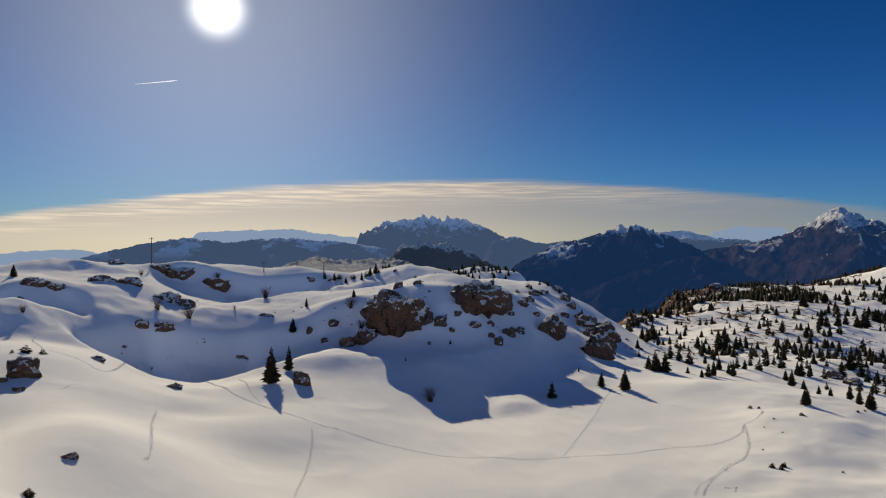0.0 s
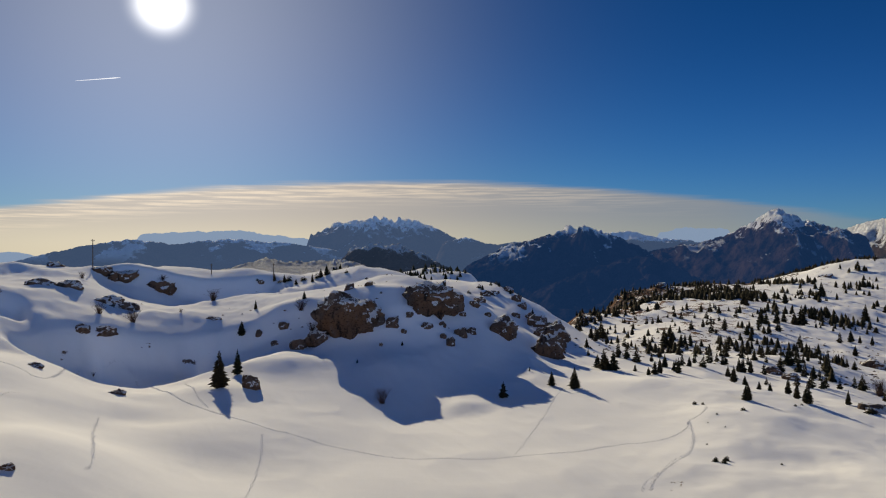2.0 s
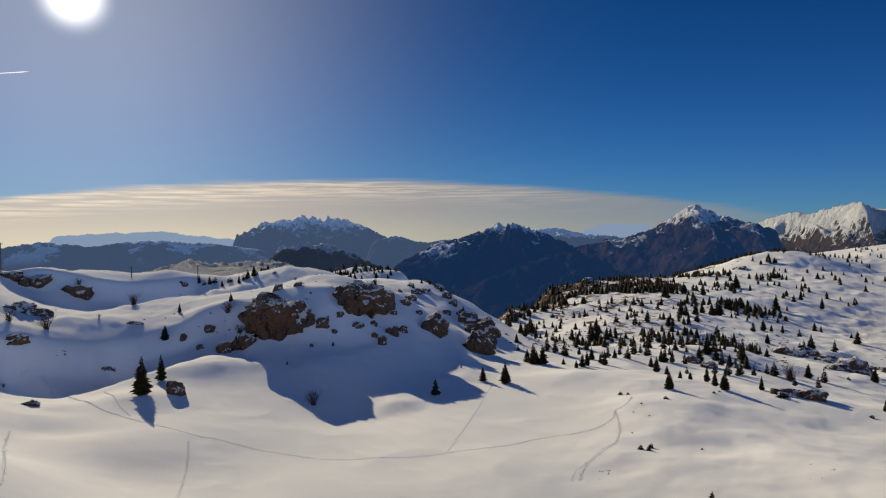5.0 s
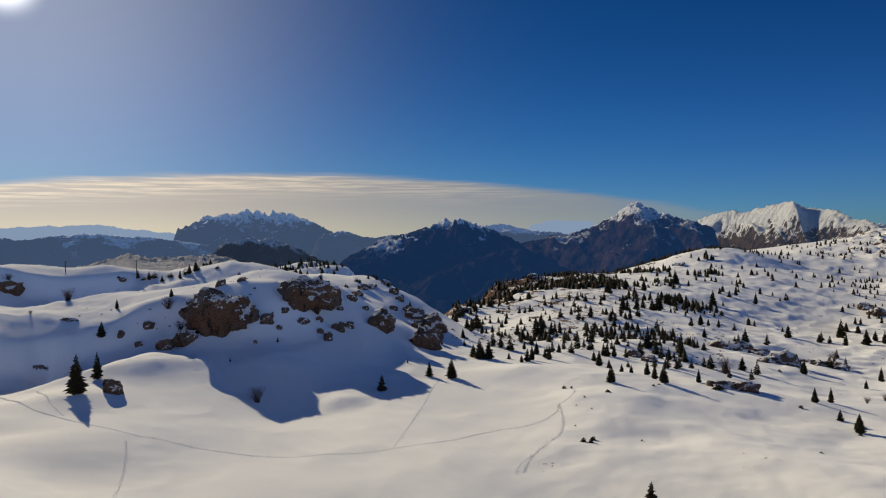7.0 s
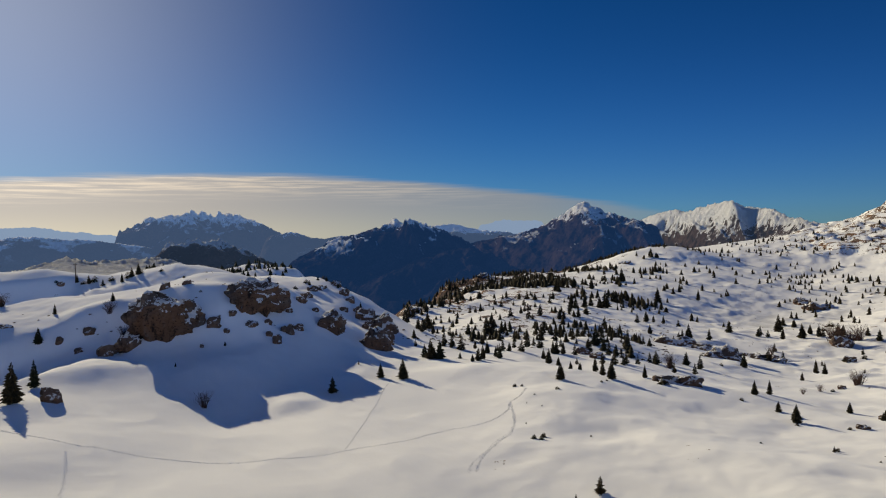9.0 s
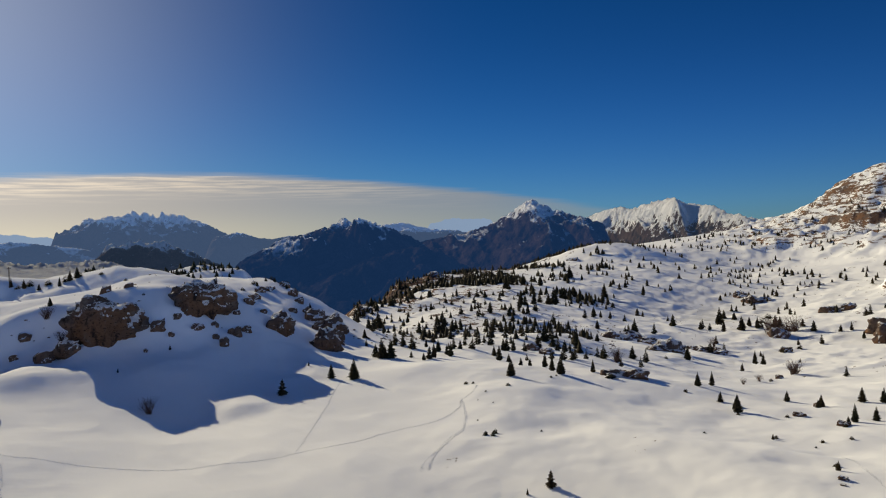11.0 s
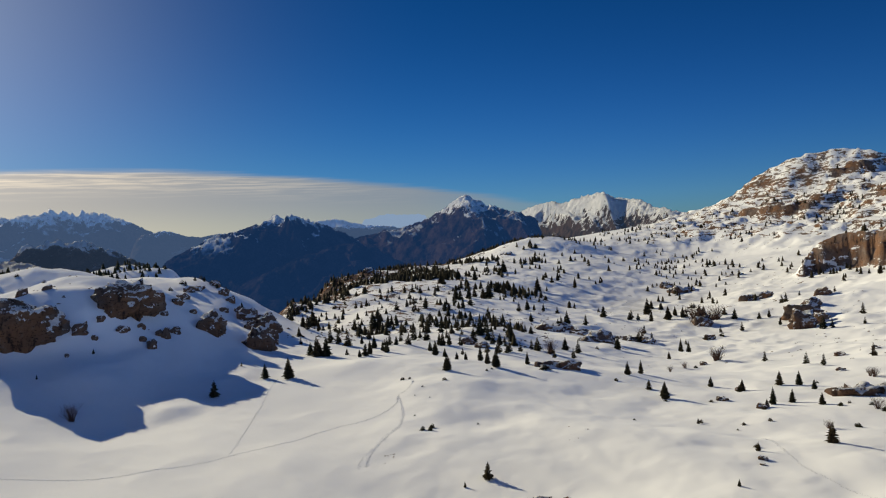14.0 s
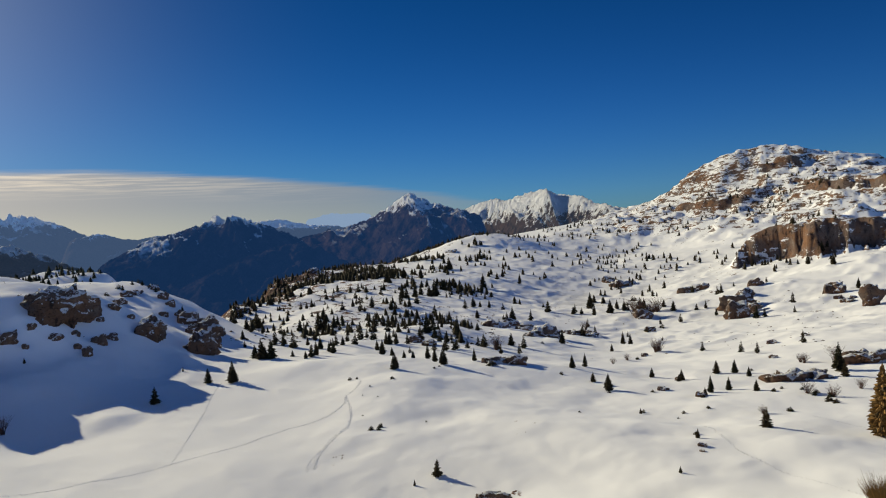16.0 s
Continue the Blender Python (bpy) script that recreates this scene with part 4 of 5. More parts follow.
outcrop(-47.3, 122.4, 1.9, 1.1, sink=0.38, seed=22, detail=3)
outcrop(13.5, 164.9, 1.9, 2.7, sink=0.38, seed=23, detail=2)
outcrop(16.7, 170.0, 1.7, 2.8, sink=0.38, seed=24, detail=2)
outcrop(19.1, 173.2, 2.2, 1.8, sink=0.38, seed=25, detail=3)
outcrop(11.8, 172.4, 1.5, 1.6, sink=0.38, seed=26, detail=2)
outcrop(7.8, 170.6, 2.2, 1.4, sink=0.38, seed=27, detail=3)
outcrop(15.4, 170.8, 1.7, 1.8, sink=0.38, seed=28, detail=2)
outcrop(30.5, 233.1, 3.3, 2.4, sink=0.38, seed=29, detail=3)
outcrop(40.6, 231.5, 3.0, 2.4, sink=0.38, seed=30, detail=3)
outcrop(-29.6, 174.5, 1.7, 1.5, sink=0.38, seed=31, detail=2)
outcrop(-34.3, 178.8, 1.3, 1.9, sink=0.38, seed=32, detail=2)
outcrop(-46.8, 248.2, 2.1, 1.3, sink=0.38, seed=33, detail=2)
outcrop(-11.9, 186.1, 2.1, 1.9, sink=0.38, seed=34, detail=2)
outcrop(-3.2, 163.4, 0.9, 1.0, sink=0.38, seed=35, detail=2)
outcrop(21.6, 188.2, 2.4, 2.0, sink=0.38, seed=36, detail=3)
outcrop(50.3, 202.4, 2.9, 2.5, sink=0.38, seed=37, detail=3)
outcrop(-33.9, 63.3, 1.0, 0.6, sink=0.38, seed=38, detail=3)
outcrop(-55.9, 91.8, 1.2, 0.8, sink=0.38, seed=39, detail=3)
outcrop(-60.1, 94.9, 0.9, 1.0, sink=0.38, seed=0, detail=2)
outcrop(-61.5, 123.2, 2.1, 1.2, sink=0.58, seed=1, detail=3)
outcrop(-105.8, 224.9, 4.8, 2.6, sink=0.69, seed=2, detail=3)
outcrop(-5.6, 175.5, 1.5, 1.5, sink=0.38, seed=3, detail=2)
outcrop(-28.4, 179.8, 2.1, 1.9, sink=0.38, seed=4, detail=2)
outcrop(-47.6, 186.5, 2.7, 1.5, sink=0.69, seed=5, detail=3)
outcrop(-6.7, 186.3, 2.1, 1.6, sink=0.38, seed=6, detail=2)
outcrop(-18.0, 179.0, 2.6, 2.2, sink=0.38, seed=7, detail=3)
outcrop(3.6, 172.8, 1.7, 1.4, sink=0.38, seed=8, detail=2)
outcrop(27.6, 225.1, 3.2, 2.3, sink=0.38, seed=9, detail=3)
outcrop(33.8, 236.4, 3.7, 2.0, sink=0.39, seed=10, detail=3)
outcrop(39.6, 242.4, 3.1, 2.0, sink=0.38, seed=11, detail=3)
outcrop(41.4, 225.7, 2.6, 2.1, sink=0.38, seed=12, detail=2)
outcrop(42.5, 217.3, 2.8, 2.3, sink=0.38, seed=13, detail=3)
outcrop(42.9, 202.4, 3.2, 3.4, sink=0.38, seed=14, detail=3)
outcrop(45.6, 192.7, 3.3, 3.6, sink=0.38, seed=15, detail=3)
outcrop(47.7, 212.6, 2.7, 2.7, sink=0.38, seed=16, detail=3)
outcrop(37.7, 214.6, 2.1, 1.8, sink=0.38, seed=17, detail=2)
outcrop(25.0, 185.5, 1.6, 1.4, sink=0.38, seed=18, detail=2)
outcrop(17.8, 181.2, 1.6, 1.3, sink=0.38, seed=19, detail=2)
outcrop(45.2, 184.8, 1.8, 1.9, sink=0.38, seed=20, detail=2)
outcrop(2.2, 168.1, 1.2, 1.2, sink=0.38, seed=21, detail=2)
outcrop(11.7, 167.7, 1.4, 1.4, sink=0.38, seed=22, detail=2)
outcrop(-20.4, 174.4, 1.5, 1.5, sink=0.38, seed=23, detail=2)
# rocks of the plateau
outcrop(169.7, 235.7, 10.4, 5.6, sink=0.68, seed=0, detail=4)
outcrop(180.6, 236.4, 7.2, 3.9, sink=0.53, seed=1, detail=3)
outcrop(178.0, 223.7, 6.1, 3.7, sink=0.38, seed=2, detail=3)
outcrop(164.0, 194.8, 10.8, 5.9, sink=0.58, seed=3, detail=4)
outcrop(184.2, 206.7, 4.7, 2.6, sink=0.52, seed=4, detail=3)
outcrop(185.9, 202.2, 5.0, 2.7, sink=0.47, seed=5, detail=3)
outcrop(190.6, 199.3, 5.0, 2.7, sink=0.56, seed=6, detail=3)
outcrop(267.7, 181.7, 6.3, 5.1, sink=0.38, seed=7, detail=3)
outcrop(115.8, 72.0, 5.4, 3.0, sink=0.52, seed=8, detail=4)
outcrop(120.9, 70.3, 4.5, 2.5, sink=0.47, seed=9, detail=4)
outcrop(139.7, 70.4, 6.9, 3.7, sink=0.46, seed=10, detail=5)
outcrop(281.3, 149.1, 4.3, 2.4, sink=0.38, seed=11, detail=3)
outcrop(288.1, 149.8, 2.8, 1.6, sink=0.38, seed=12, detail=2)
outcrop(366.1, 349.1, 14.0, 7.6, sink=0.66, seed=13, detail=4)
outcrop(318.6, 251.9, 12.0, 6.6, sink=0.64, seed=14, detail=4)
outcrop(424.8, 352.9, 9.7, 5.3, sink=0.78, seed=15, detail=3)
outcrop(42.4, 60.8, 4.4, 2.4, sink=0.70, seed=16, detail=5)
outcrop(96.3, 171.1, 2.8, 2.2, sink=0.38, seed=17, detail=3)
outcrop(96.2, 163.2, 3.0, 1.9, sink=0.38, seed=18, detail=3)
outcrop(188.2, 111.4, 1.9, 1.1, sink=0.51, seed=19, detail=2)
outcrop(66.6, 52.2, 0.7, 0.3, sink=0.38, seed=20, detail=2)
outcrop(87.3, 120.9, 4.3, 2.3, sink=0.66, seed=21, detail=4)
outcrop(260.0, 230.6, 5.2, 2.9, sink=0.48, seed=22, detail=3)
outcrop(157.7, 142.8, 2.0, 1.5, sink=0.38, seed=23, detail=2)
outcrop(215.0, 540.5, 12.3, 6.7, sink=0.66, seed=24, detail=3)
outcrop(226.4, 520.9, 8.0, 4.4, sink=0.60, seed=25, detail=3)
outcrop(99.9, 353.7, 6.1, 3.3, sink=0.67, seed=26, detail=3)
outcrop(359.8, 557.6, 12.3, 6.7, sink=0.74, seed=27, detail=3)
# cliff bands of the mountain
outcrop(256.1, 180.5, 9.5, 9.1, sink=0.38, seed=0, detail=4, label="brown limestone cliff band with snowy ledges", group="cliff bands")
outcrop(297.0, 161.4, 7.2, 7.2, sink=0.38, seed=1, detail=3, label="brown limestone cliff band with snowy ledges", group="cliff bands")
outcrop(266.7, 131.8, 6.5, 9.4, sink=0.38, seed=2, detail=4, label="brown limestone cliff band with snowy ledges", group="cliff bands")

# scrub
dwarf_pine(-37.2, 248.8, 5.3, 0)
dwarf_pine(-32.0, 247.5, 4.4, 1)
dwarf_pine(-26.8, 246.1, 5.2, 2)
dwarf_pine(-23.3, 247.5, 4.0, 0)
dwarf_pine(-40.0, 247.3, 3.2, 1)
dwarf_pine(-48.3, 248.9, 2.4, 2)
dwarf_pine(25.1, 235.6, 3.4, 0)
dwarf_pine(29.8, 242.8, 3.9, 1)
dwarf_pine(38.2, 260.0, 4.2, 2)
dwarf_pine(42.0, 257.3, 3.3, 0)
dwarf_pine(-16.5, 242.1, 2.8, 1)
dwarf_pine(-8.1, 203.4, 2.0, 2)
dwarf_pine(-3.5, 179.8, 1.5, 0)
dwarf_pine(-66.5, 110.7, 3.6, 1)
dwarf_pine(-64.7, 112.4, 2.2, 2)
dwarf_pine(42.8, 90.4, 1.9, 0)
dwarf_pine(-31.9, 53.4, 1.9, 1)
dwarf_pine(-67.8, 109.3, 1.4, 2)
dwarf_pine(54.9, 120.9, 1.4, 0)
dwarf_pine(58.0, 112.5, 1.6, 1)
dwarf_pine(51.5, 89.5, 0.7, 2)
dwarf_pine(45.1, 98.0, 0.6, 0)
dwarf_pine(71.4, 119.7, 1.2, 1)
dwarf_pine(73.7, 121.5, 1.0, 2)
dwarf_pine(49.8, 107.8, 0.5, 0)
dwarf_pine(52.7, 110.7, 0.7, 1)
dwarf_pine(51.1, 104.6, 0.5, 2)
dwarf_pine(43.6, 89.6, 1.8, 0)
dwarf_pine(53.5, 121.0, 1.7, 1)
dwarf_pine(107.6, 62.2, 2.1, 2)
dwarf_pine(107.0, 59.6, 2.4, 0)
dwarf_pine(272.1, 244.9, 7.4, 1)
dwarf_pine(108.4, 65.0, 1.4, 2)
dwarf_pine(107.7, 68.1, 1.3, 0)
dwarf_pine(151.4, 139.7, 2.3, 1)
dwarf_pine(84.7, 118.4, 3.5, 2)
dwarf_pine(145.8, 174.8, 2.6, 0)
dwarf_pine(287.5, 270.7, 6.8, 1)
dwarf_pine(279.1, 190.7, 7.5, 2)
dwarf_pine(169.6, 147.8, 3.5, 0)
dwarf_pine(123.6, 84.5, 1.3, 1)
dwarf_pine(82.2, 68.5, 0.7, 2)
dwarf_pine(109.5, 79.5, 1.0, 0)
shrub(-2.4, 131.7, 3.2, 0)
shrub(-85.6, 141.6, 1.8, 1)
shrub(-70.3, 171.1, 3.1, 2)
shrub(-63.2, 173.1, 3.7, 0)
shrub(-56.6, 188.9, 1.2, 1)
shrub(-54.3, 212.8, 3.8, 2)
shrub(-20.6, 175.8, 2.6, 0)
shrub(-24.4, 183.4, 3.3, 1)
shrub(-91.3, 210.5, 2.1, 2)
shrub(-65.8, 156.9, 1.0, 0)
shrub(-77.3, 238.3, 2.7, 1)
shrub(164.9, 143.7, 4.4, 0)
shrub(121.9, 167.1, 4.0, 1)
shrub(247.6, 228.1, 9.0, 2)
shrub(250.8, 222.5, 6.3, 0)
shrub(122.6, 120.9, 1.6, 1)
shrub(114.5, 58.8, 1.8, 2)
shrub(106.8, 63.1, 2.1, 0)
shrub(68.7, 131.0, 1.0, 1)
shrub(138.9, 76.0, 3.4, 2)
# scrub and stones of the near plateau
dwarf_pine(216.8, 193.9, 6.2, 1)
dwarf_pine(232.8, 200.3, 4.5, 2)
dwarf_pine(94.2, 94.4, 3.3, 0)
dwarf_pine(73.7, 80.3, 0.8, 1)
dwarf_pine(88.5, 68.0, 1.3, 2)
dwarf_pine(106.3, 61.8, 1.9, 0)
dwarf_pine(103.9, 58.2, 2.6, 1)
dwarf_pine(103.1, 56.7, 2.0, 2)
dwarf_pine(94.6, 59.0, 1.3, 0)
dwarf_pine(105.4, 68.1, 1.5, 1)
dwarf_pine(93.6, 107.0, 1.4, 2)
dwarf_pine(155.4, 195.8, 2.5, 0)
dwarf_pine(96.0, 85.3, 1.3, 1)
dwarf_pine(96.9, 75.3, 1.6, 2)
dwarf_pine(254.9, 251.0, 6.4, 0)
dwarf_pine(310.8, 287.9, 8.3, 1)
dwarf_pine(81.7, 74.7, 1.5, 2)
dwarf_pine(85.0, 69.7, 1.3, 0)
dwarf_pine(72.5, 57.6, 1.4, 1)
dwarf_pine(105.4, 68.1, 1.7, 2)
dwarf_pine(94.1, 58.3, 1.9, 0)
dwarf_pine(90.6, 90.7, 1.3, 1)
dwarf_pine(93.6, 106.7, 1.7, 2)
dwarf_pine(44.6, 91.0, 1.9, 0)
shrub(163.5, 143.4, 3.6, 1)
shrub(248.1, 226.3, 8.4, 2)
shrub(260.5, 226.6, 7.6, 0)
shrub(148.4, 140.7, 2.1, 1)
shrub(201.0, 212.8, 3.9, 2)
shrub(90.6, 60.3, 1.3, 0)
shrub(136.4, 82.0, 1.9, 1)
shrub(111.9, 153.8, 2.8, 2)
shrub(107.2, 59.3, 2.0, 0)
shrub(135.7, 80.7, 2.1, 1)
outcrop(246.8, 223.2, 6.5, 5.1, sink=0.42, seed=35, detail=4, block=0.85, label="rust-brown limestone ledge breaking through the snow")
outcrop(217.5, 192.8, 3.6, 2.8, sink=0.42, seed=36, detail=3, block=0.85, label="rust-brown limestone ledge breaking through the snow")
outcrop(192.5, 210.3, 2.8, 2.2, sink=0.42, seed=37, detail=3, block=0.85, label="rust-brown limestone ledge breaking through the snow")
outcrop(195.4, 205.2, 2.5, 2.0, sink=0.42, seed=38, detail=3, block=0.85, label="rust-brown limestone ledge breaking through the snow")
outcrop(98.1, 85.0, 1.5, 0.9, sink=0.42, seed=39, detail=3, block=0.85, label="rust-brown limestone ledge breaking through the snow")
outcrop(109.7, 90.8, 1.4, 0.9, sink=0.42, seed=0, detail=3, block=0.85, label="rust-brown limestone ledge breaking through the snow")
outcrop(321.0, 246.8, 5.6, 4.4, sink=0.42, seed=1, detail=4, block=0.85, label="rust-brown limestone ledge breaking through the snow")
outcrop(180.5, 116.3, 2.1, 1.3, sink=0.42, seed=3, detail=3, block=0.85, label="rust-brown limestone ledge breaking through the snow")
outcrop(142.1, 91.7, 1.7, 1.0, sink=0.42, seed=4, detail=3, block=0.85, label="rust-brown limestone ledge breaking through the snow")
outcrop(372.0, 366.8, 8.5, 6.6, sink=0.42, seed=7, detail=4, block=0.85, label="rust-brown limestone ledge breaking through the snow")
outcrop(288.2, 155.6, 3.0, 2.3, sink=0.42, seed=9, detail=3, block=0.85, label="rust-brown limestone ledge breaking through the snow")
outcrop(90.4, 118.2, 4.2, 2.6, sink=0.42, seed=10, detail=4, block=0.85, label="rust-brown limestone ledge breaking through the snow")
outcrop(67.9, 53.2, 0.9, 0.5, sink=0.42, seed=11, detail=3, block=0.85, label="rust-brown limestone ledge breaking through the snow")
outcrop(97.5, 76.2, 1.7, 1.0, sink=0.42, seed=12, detail=3, block=0.85, label="rust-brown limestone ledge breaking through the snow")
outcrop(318.7, 213.1, 6.2, 4.9, sink=0.42, seed=13, detail=4, block=0.85, label="rust-brown limestone ledge breaking through the snow")
outcrop(272.7, 191.9, 12.3, 9.6, sink=0.42, seed=14, detail=4, block=0.85, label="rust-brown limestone ledge breaking through the snow")
outcrop(290.9, 199.5, 6.3, 4.9, sink=0.42, seed=15, detail=4, block=0.85, label="rust-brown limestone ledge breaking through the snow")
rusty_spruce(88.0, 42.7, 8.8)
dry_tuft(60.5, 30.1, 1.5)
dry_tuft(60.1, 29.4, 2.1)

# tracks
footprints([(-66.0, 117.1), (-59.6, 115.7), (-56.4, 113.4), (-56.7, 119.5), (-66.9, 152.7), (-64.1, 159.8), (-56.8, 157.5), (-39.2, 125.8), (-31.7, 116.9), (-25.7, 111.2), (-19.4, 106.6), (-12.2, 104.2), (-5.3, 101.5), (1.3, 98.8), (9.2, 97.6), (17.2, 98.1), (25.4, 98.8), (31.7, 100.9), (39.6, 102.3), (45.6, 106.6), (48.0, 110.7), (50.9, 112.6), (54.1, 117.3)], 0.75, "long trodden footpath across the snow")
footprints([(34.4, 140.8), (31.2, 133.5), (25.8, 119.4), (20.5, 106.8), (17.2, 98.9)], 0.5, "line of footprints leading up to two spruces")
footprints([(48.0, 110.7), (44.7, 101.6), (41.1, 94.7), (37.3, 90.7), (33.2, 86.6), (31.0, 82.8)], 0.7, "winding line of footprints across the snow")
footprints([(40.4, 94.2), (37.7, 91.8), (34.2, 88.2), (31.8, 85.9), (29.9, 82.8)], 0.4, "faint side line of footprints in the snow")
footprints([(-19.4, 103.1), (-17.9, 94.4), (-16.9, 85.3), (-15.9, 74.3)], 0.4, "faint line of footprints down the slope")
footprints([(-41.8, 101.4), (-37.8, 90.1), (-30.5, 72.6), (-29.4, 68.4)], 0.4, "short line of footprints in the snow")
footprints([(-41.9, 142.5), (-35.0, 125.4), (-30.7, 117.2)], 0.4, "footprints climbing to the spruce mound")
footprints([(-52.3, 95.4), (-52.7, 99.2), (-51.6, 100.2)], 0.35, "short footprints beside a drift")
footprints([(-63.8, 112.3), (-78.7, 133.8), (-75.5, 142.0)], 0.35, "footprints up the slope to the rocks")
footprints([(80.6, 63.3), (70.4, 50.8), (67.2, 44.4), (65.9, 39.9), (63.9, 34.5), (61.7, 30.9)], 0.45, "narrow ski track running down the slope")
footprints([(93.0, 54.4), (91.7, 49.8), (91.6, 46.2)], 0.4, "short ski track on the slope")

# poles
utility_pole(-96.5, 230.1, 8.8)
utility_pole(-65.3, 253.5, 3.8)
utility_pole(-42.7, 248.9, 6.4)


# ---- woods and scrub past counting ----
def scatter(count, az0, az1, r0, r1, seed, clump=0.0, power=1.0):
    """Spots in a sector of the plateau, thicker where the noise clumps them."""
    rand = np.random.default_rng(seed)
    az = np.radians(rand.uniform(az0, az1, count * 8))
    r = r0 + (r1 - r0) * rand.random(count * 8) ** power
    x, y = r * np.sin(az), r * np.cos(az)
    keep = fbm(x, y, 45.0, 3, seed) + 0.5 * fbm(x, y, 11.0, 2, seed + 5) > clump
    return x[keep][:count], y[keep][:count], r[keep][:count]


def joined(name, template, x, y, scales, mat, label, category):
    """Many small copies of a template in one mesh."""
    tv, tf = np.array([tuple(v) for v in template[0]]), np.array(template[1])
    z = ground_parts(x, y)[0] - 0.05
    rand = np.random.default_rng(len(x))
    turn = rand.uniform(0, 6.283, len(x))
    c, s = np.cos(turn)[:, None], np.sin(turn)[:, None]
    k = scales[:, None]
    wide = k * rand.uniform(0.95, 1.55, len(x))[:, None]
    V = np.stack([(tv[:, 0] * c - tv[:, 1] * s) * wide + x[:, None], (tv[:, 0] * s + tv[:, 1] * c) * wide + y[:, None],
                  tv[:, 2] * k + z[:, None]], -1).reshape(-1, 3)
    Fc = (tf[None] + (np.arange(len(x)) * len(tv))[:, None, None]).reshape(-1, 3)
    me = bpy.data.meshes.new(name)
    me.vertices.add(len(V))
    me.vertices.foreach_set("co", V.astype(np.float32).ravel())
    me.loops.add(Fc.size)
    me.loops.foreach_set("vertex_index", Fc.astype(np.int32).ravel())
    me.polygons.add(len(Fc))
    me.polygons.foreach_set("loop_start", np.arange(0, Fc.size, 3, dtype=np.int32))
    me.update(calc_edges=True)
    me.materials.append(mat)
    return tagged(new(name, me), label, category, kind="stuff")


def small_tree(seed, layers, per, wide):
    """A compact conifer: ragged skirts of boughs one above the other, with a pointed leader."""
    rand = random.Random(seed)
    v, f = [], []
    for i in range(layers):
        g = i / layers
        z0, z1 = 0.02 + 0.92 * g, 0.02 + 0.92 * g + 1.9 / layers
        reach = wide * (1 - g) ** 0.85
        q, turn = len(v), rand.uniform(0, 6.28)
        v.append((rand.gauss(0, 0.01), rand.gauss(0, 0.01), min(z1, 1.02)))
        for k in range(per * 2):
            w = turn + 3.1416 * k / per
            d = reach * (rand.uniform(0.75, 1.25) if k % 2 else rand.uniform(0.4, 0.7))
            v.append((math.cos(w) * d, math.sin(w) * d, z0 + (rand.uniform(-0.05, 0.02) if k % 2 else 0.04)))
        f += [(q, q + 1 + k, q + 1 + (k + 1) % (per * 2)) for k in range(per * 2)]
    return v, f


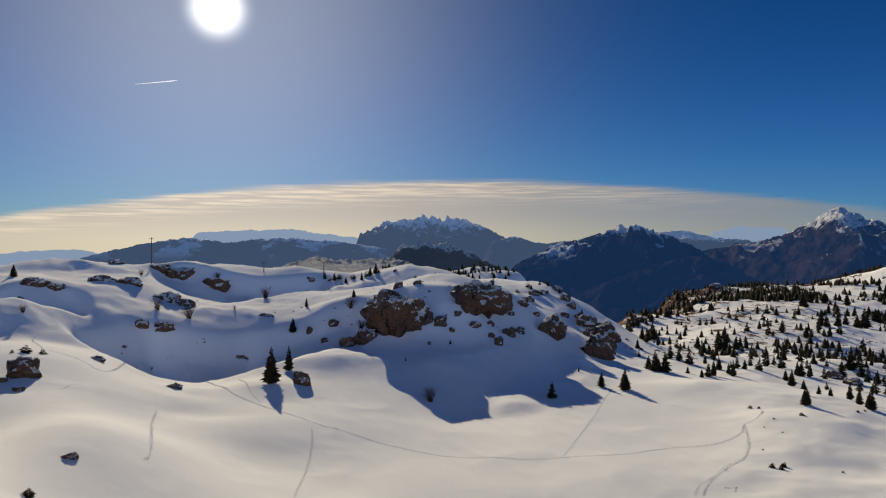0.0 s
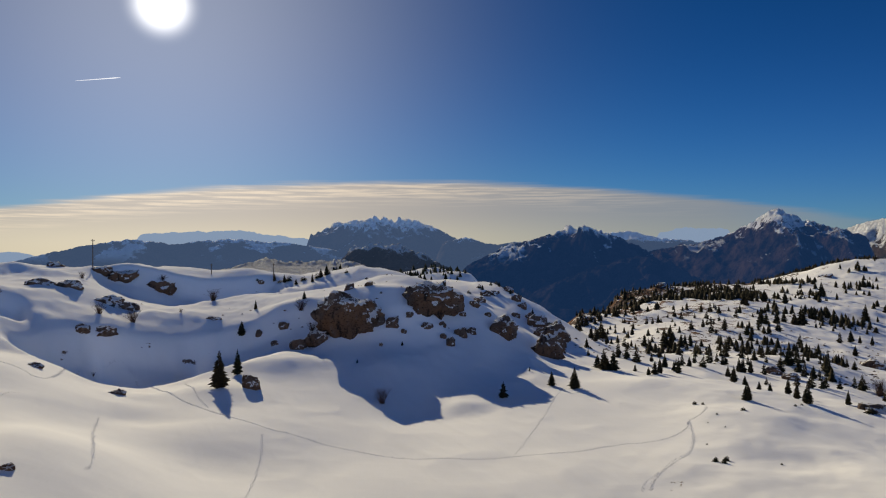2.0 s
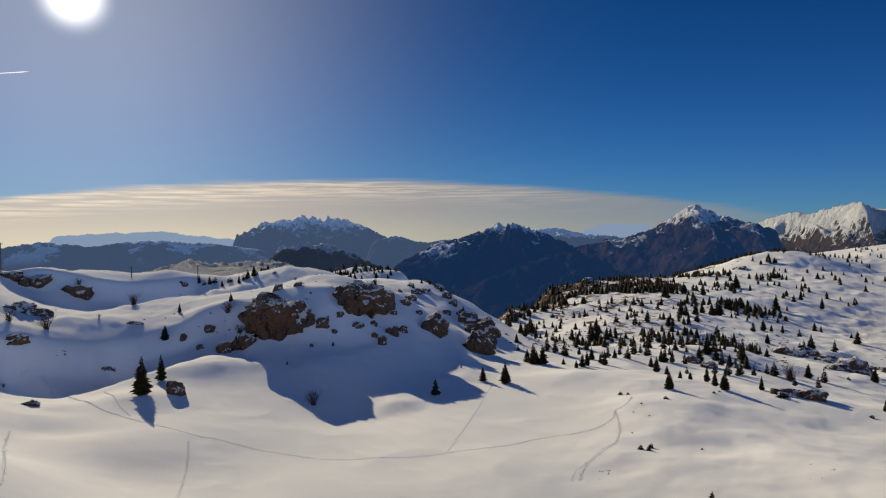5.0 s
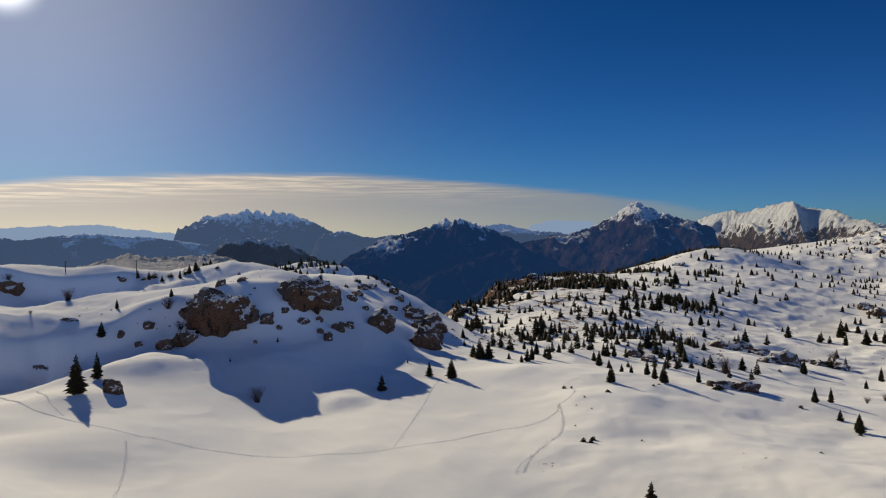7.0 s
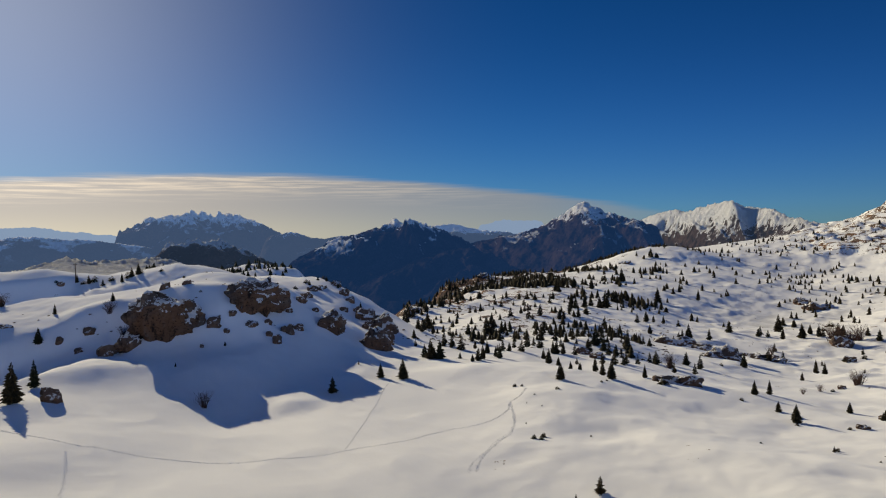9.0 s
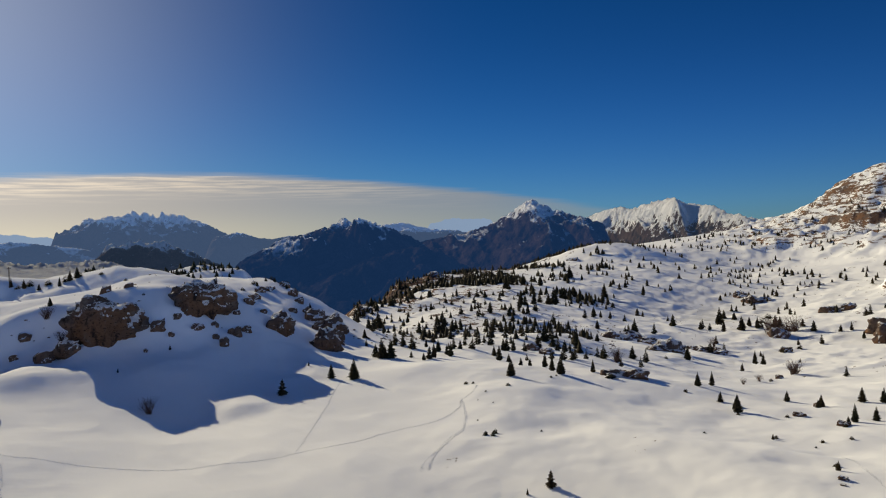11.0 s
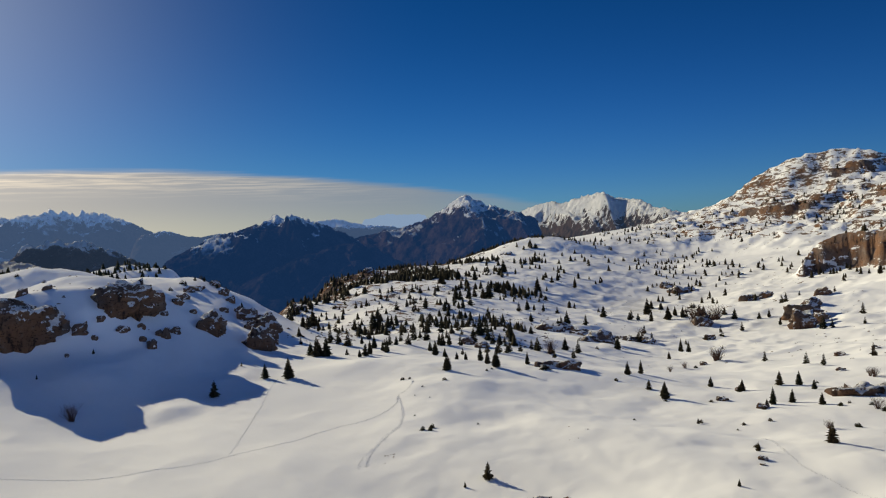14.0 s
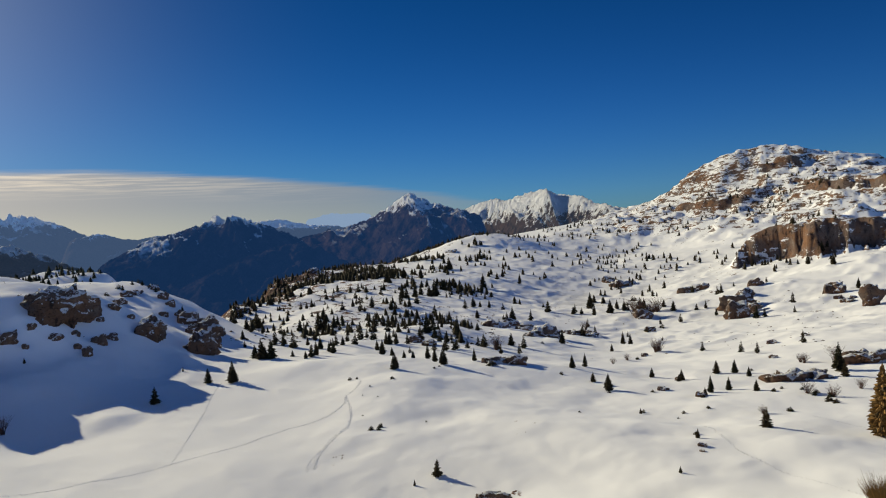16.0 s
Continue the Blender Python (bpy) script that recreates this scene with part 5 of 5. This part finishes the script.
def build_woods():
    # single spruces in the thick of the wood
    rand = random.Random(3)
    for count, az0, az1, r0, r1, seed, clump in ((95, 14.8, 35, 178, 400, 5, 0.08), (45, 31, 60, 180, 400, 6, 0.2)):
        x, y, r = scatter(count, az0, az1, r0, r1, seed, clump)
        for i in range(len(x)):
            spruce(float(x[i]), float(y[i]), rand.uniform(1.8, 4.6) * (0.8 + r[i] / 900.0), rand.choice((5, 6, 7)))
    rand = np.random.default_rng(9)
    x, y, r = scatter(1300, 15.2, 36, 400, 850, 15, 0.05, 0.8)
    joined("far_spruces", small_tree(31, 5, 5, 0.33), x, y, rand.uniform(2.4, 5.6, len(x)), NEEDLES, "open wood of dark spruces scattered over the snow", "trees")
    x, y, r = scatter(320, 14.9, 34, 200, 520, 45, 0.2, 0.7)
    joined("wood_spruces", small_tree(36, 7, 6, 0.32), x, y, rand.uniform(1.2, 4.0, len(x)), NEEDLES, "young dark spruces crowded in snowy hummocks", "trees")
    x, y, r = scatter(520, 33, 62, 400, 900, 16, 0.12, 0.8)
    joined("sparse_spruces", small_tree(32, 5, 5, 0.33), x, y, rand.uniform(2.2, 5.0, len(x)), NEEDLES, "sparse small spruces on the open slope", "trees")
    x, y, r = scatter(420, -5, 9.5, 330, 480, 17, -0.3)
    joined("dark_wood", small_tree(33, 5, 5, 0.34), x, y, rand.uniform(2.0, 4.2, len(x)), NEEDLES, "dark spruce wood on the slope behind the ridge", "trees")
    az = rand.uniform(14.8, 28, 150)
    r = np.interp(az, [14.2, 15.8, 19.3, 22.3, 26.0, 31.0], [300, 470, 600, 680, 760, 850]) * rand.uniform(0.66, 0.97, 150)
    joined("rim_spruces", small_tree(35, 5, 5, 0.33), r * np.sin(np.radians(az)), r * np.cos(np.radians(az)), rand.uniform(2.5, 5.5, 150), NEEDLES,
           "dark spruces crowding towards the rim", "trees")
    # rust-brown scrub along the rim of the plateau
    bush = small_tree(34, 3, 6, 0.8)
    bush = ([(a, b, 0.5 * c) for a, b, c in bush[0]], bush[1])
    az = rand.uniform(14.2, 31, 3200)
    r = np.interp(az, [14.2, 15.8, 19.3, 22.3, 26.0, 31.0], [300, 470, 600, 680, 760, 850]) * rand.uniform(0.80, 1.02, 3200)
    x, y = r * np.sin(np.radians(az)), r * np.cos(np.radians(az))
    keep = fbm(x, y, 24.0, 4, 77) > 0.0
    joined("rim_scrub", bush, x[keep], y[keep], rand.uniform(0.7, 1.7, keep.sum()), TWIGS, "rust-brown leafless scrub along the rim", "scrub")
    x, y, r = scatter(1500, 14.6, 36, 200, 640, 18, 0.1)
    joined("low_scrub", bush, x, y, rand.uniform(0.25, 0.8, len(x)), TWIGS, "small dark scrub tips poking through the snow", "scrub")
    x, y, r = scatter(420, 36, 62, 190, 800, 28, 0.15)
    joined("slope_scrub", bush, x, y, rand.uniform(0.2, 0.6, len(x)), TWIGS, "dark scrub tips dotted over the open slope", "scrub")
    x, y, r = scatter(70, -20, 14, 172, 260, 19, 0.2)
    joined("ridge_scrub", bush, x, y, rand.uniform(0.2, 0.55, len(x)), TWIGS, "small dark scrub tips on the ridge", "scrub")


build_woods()
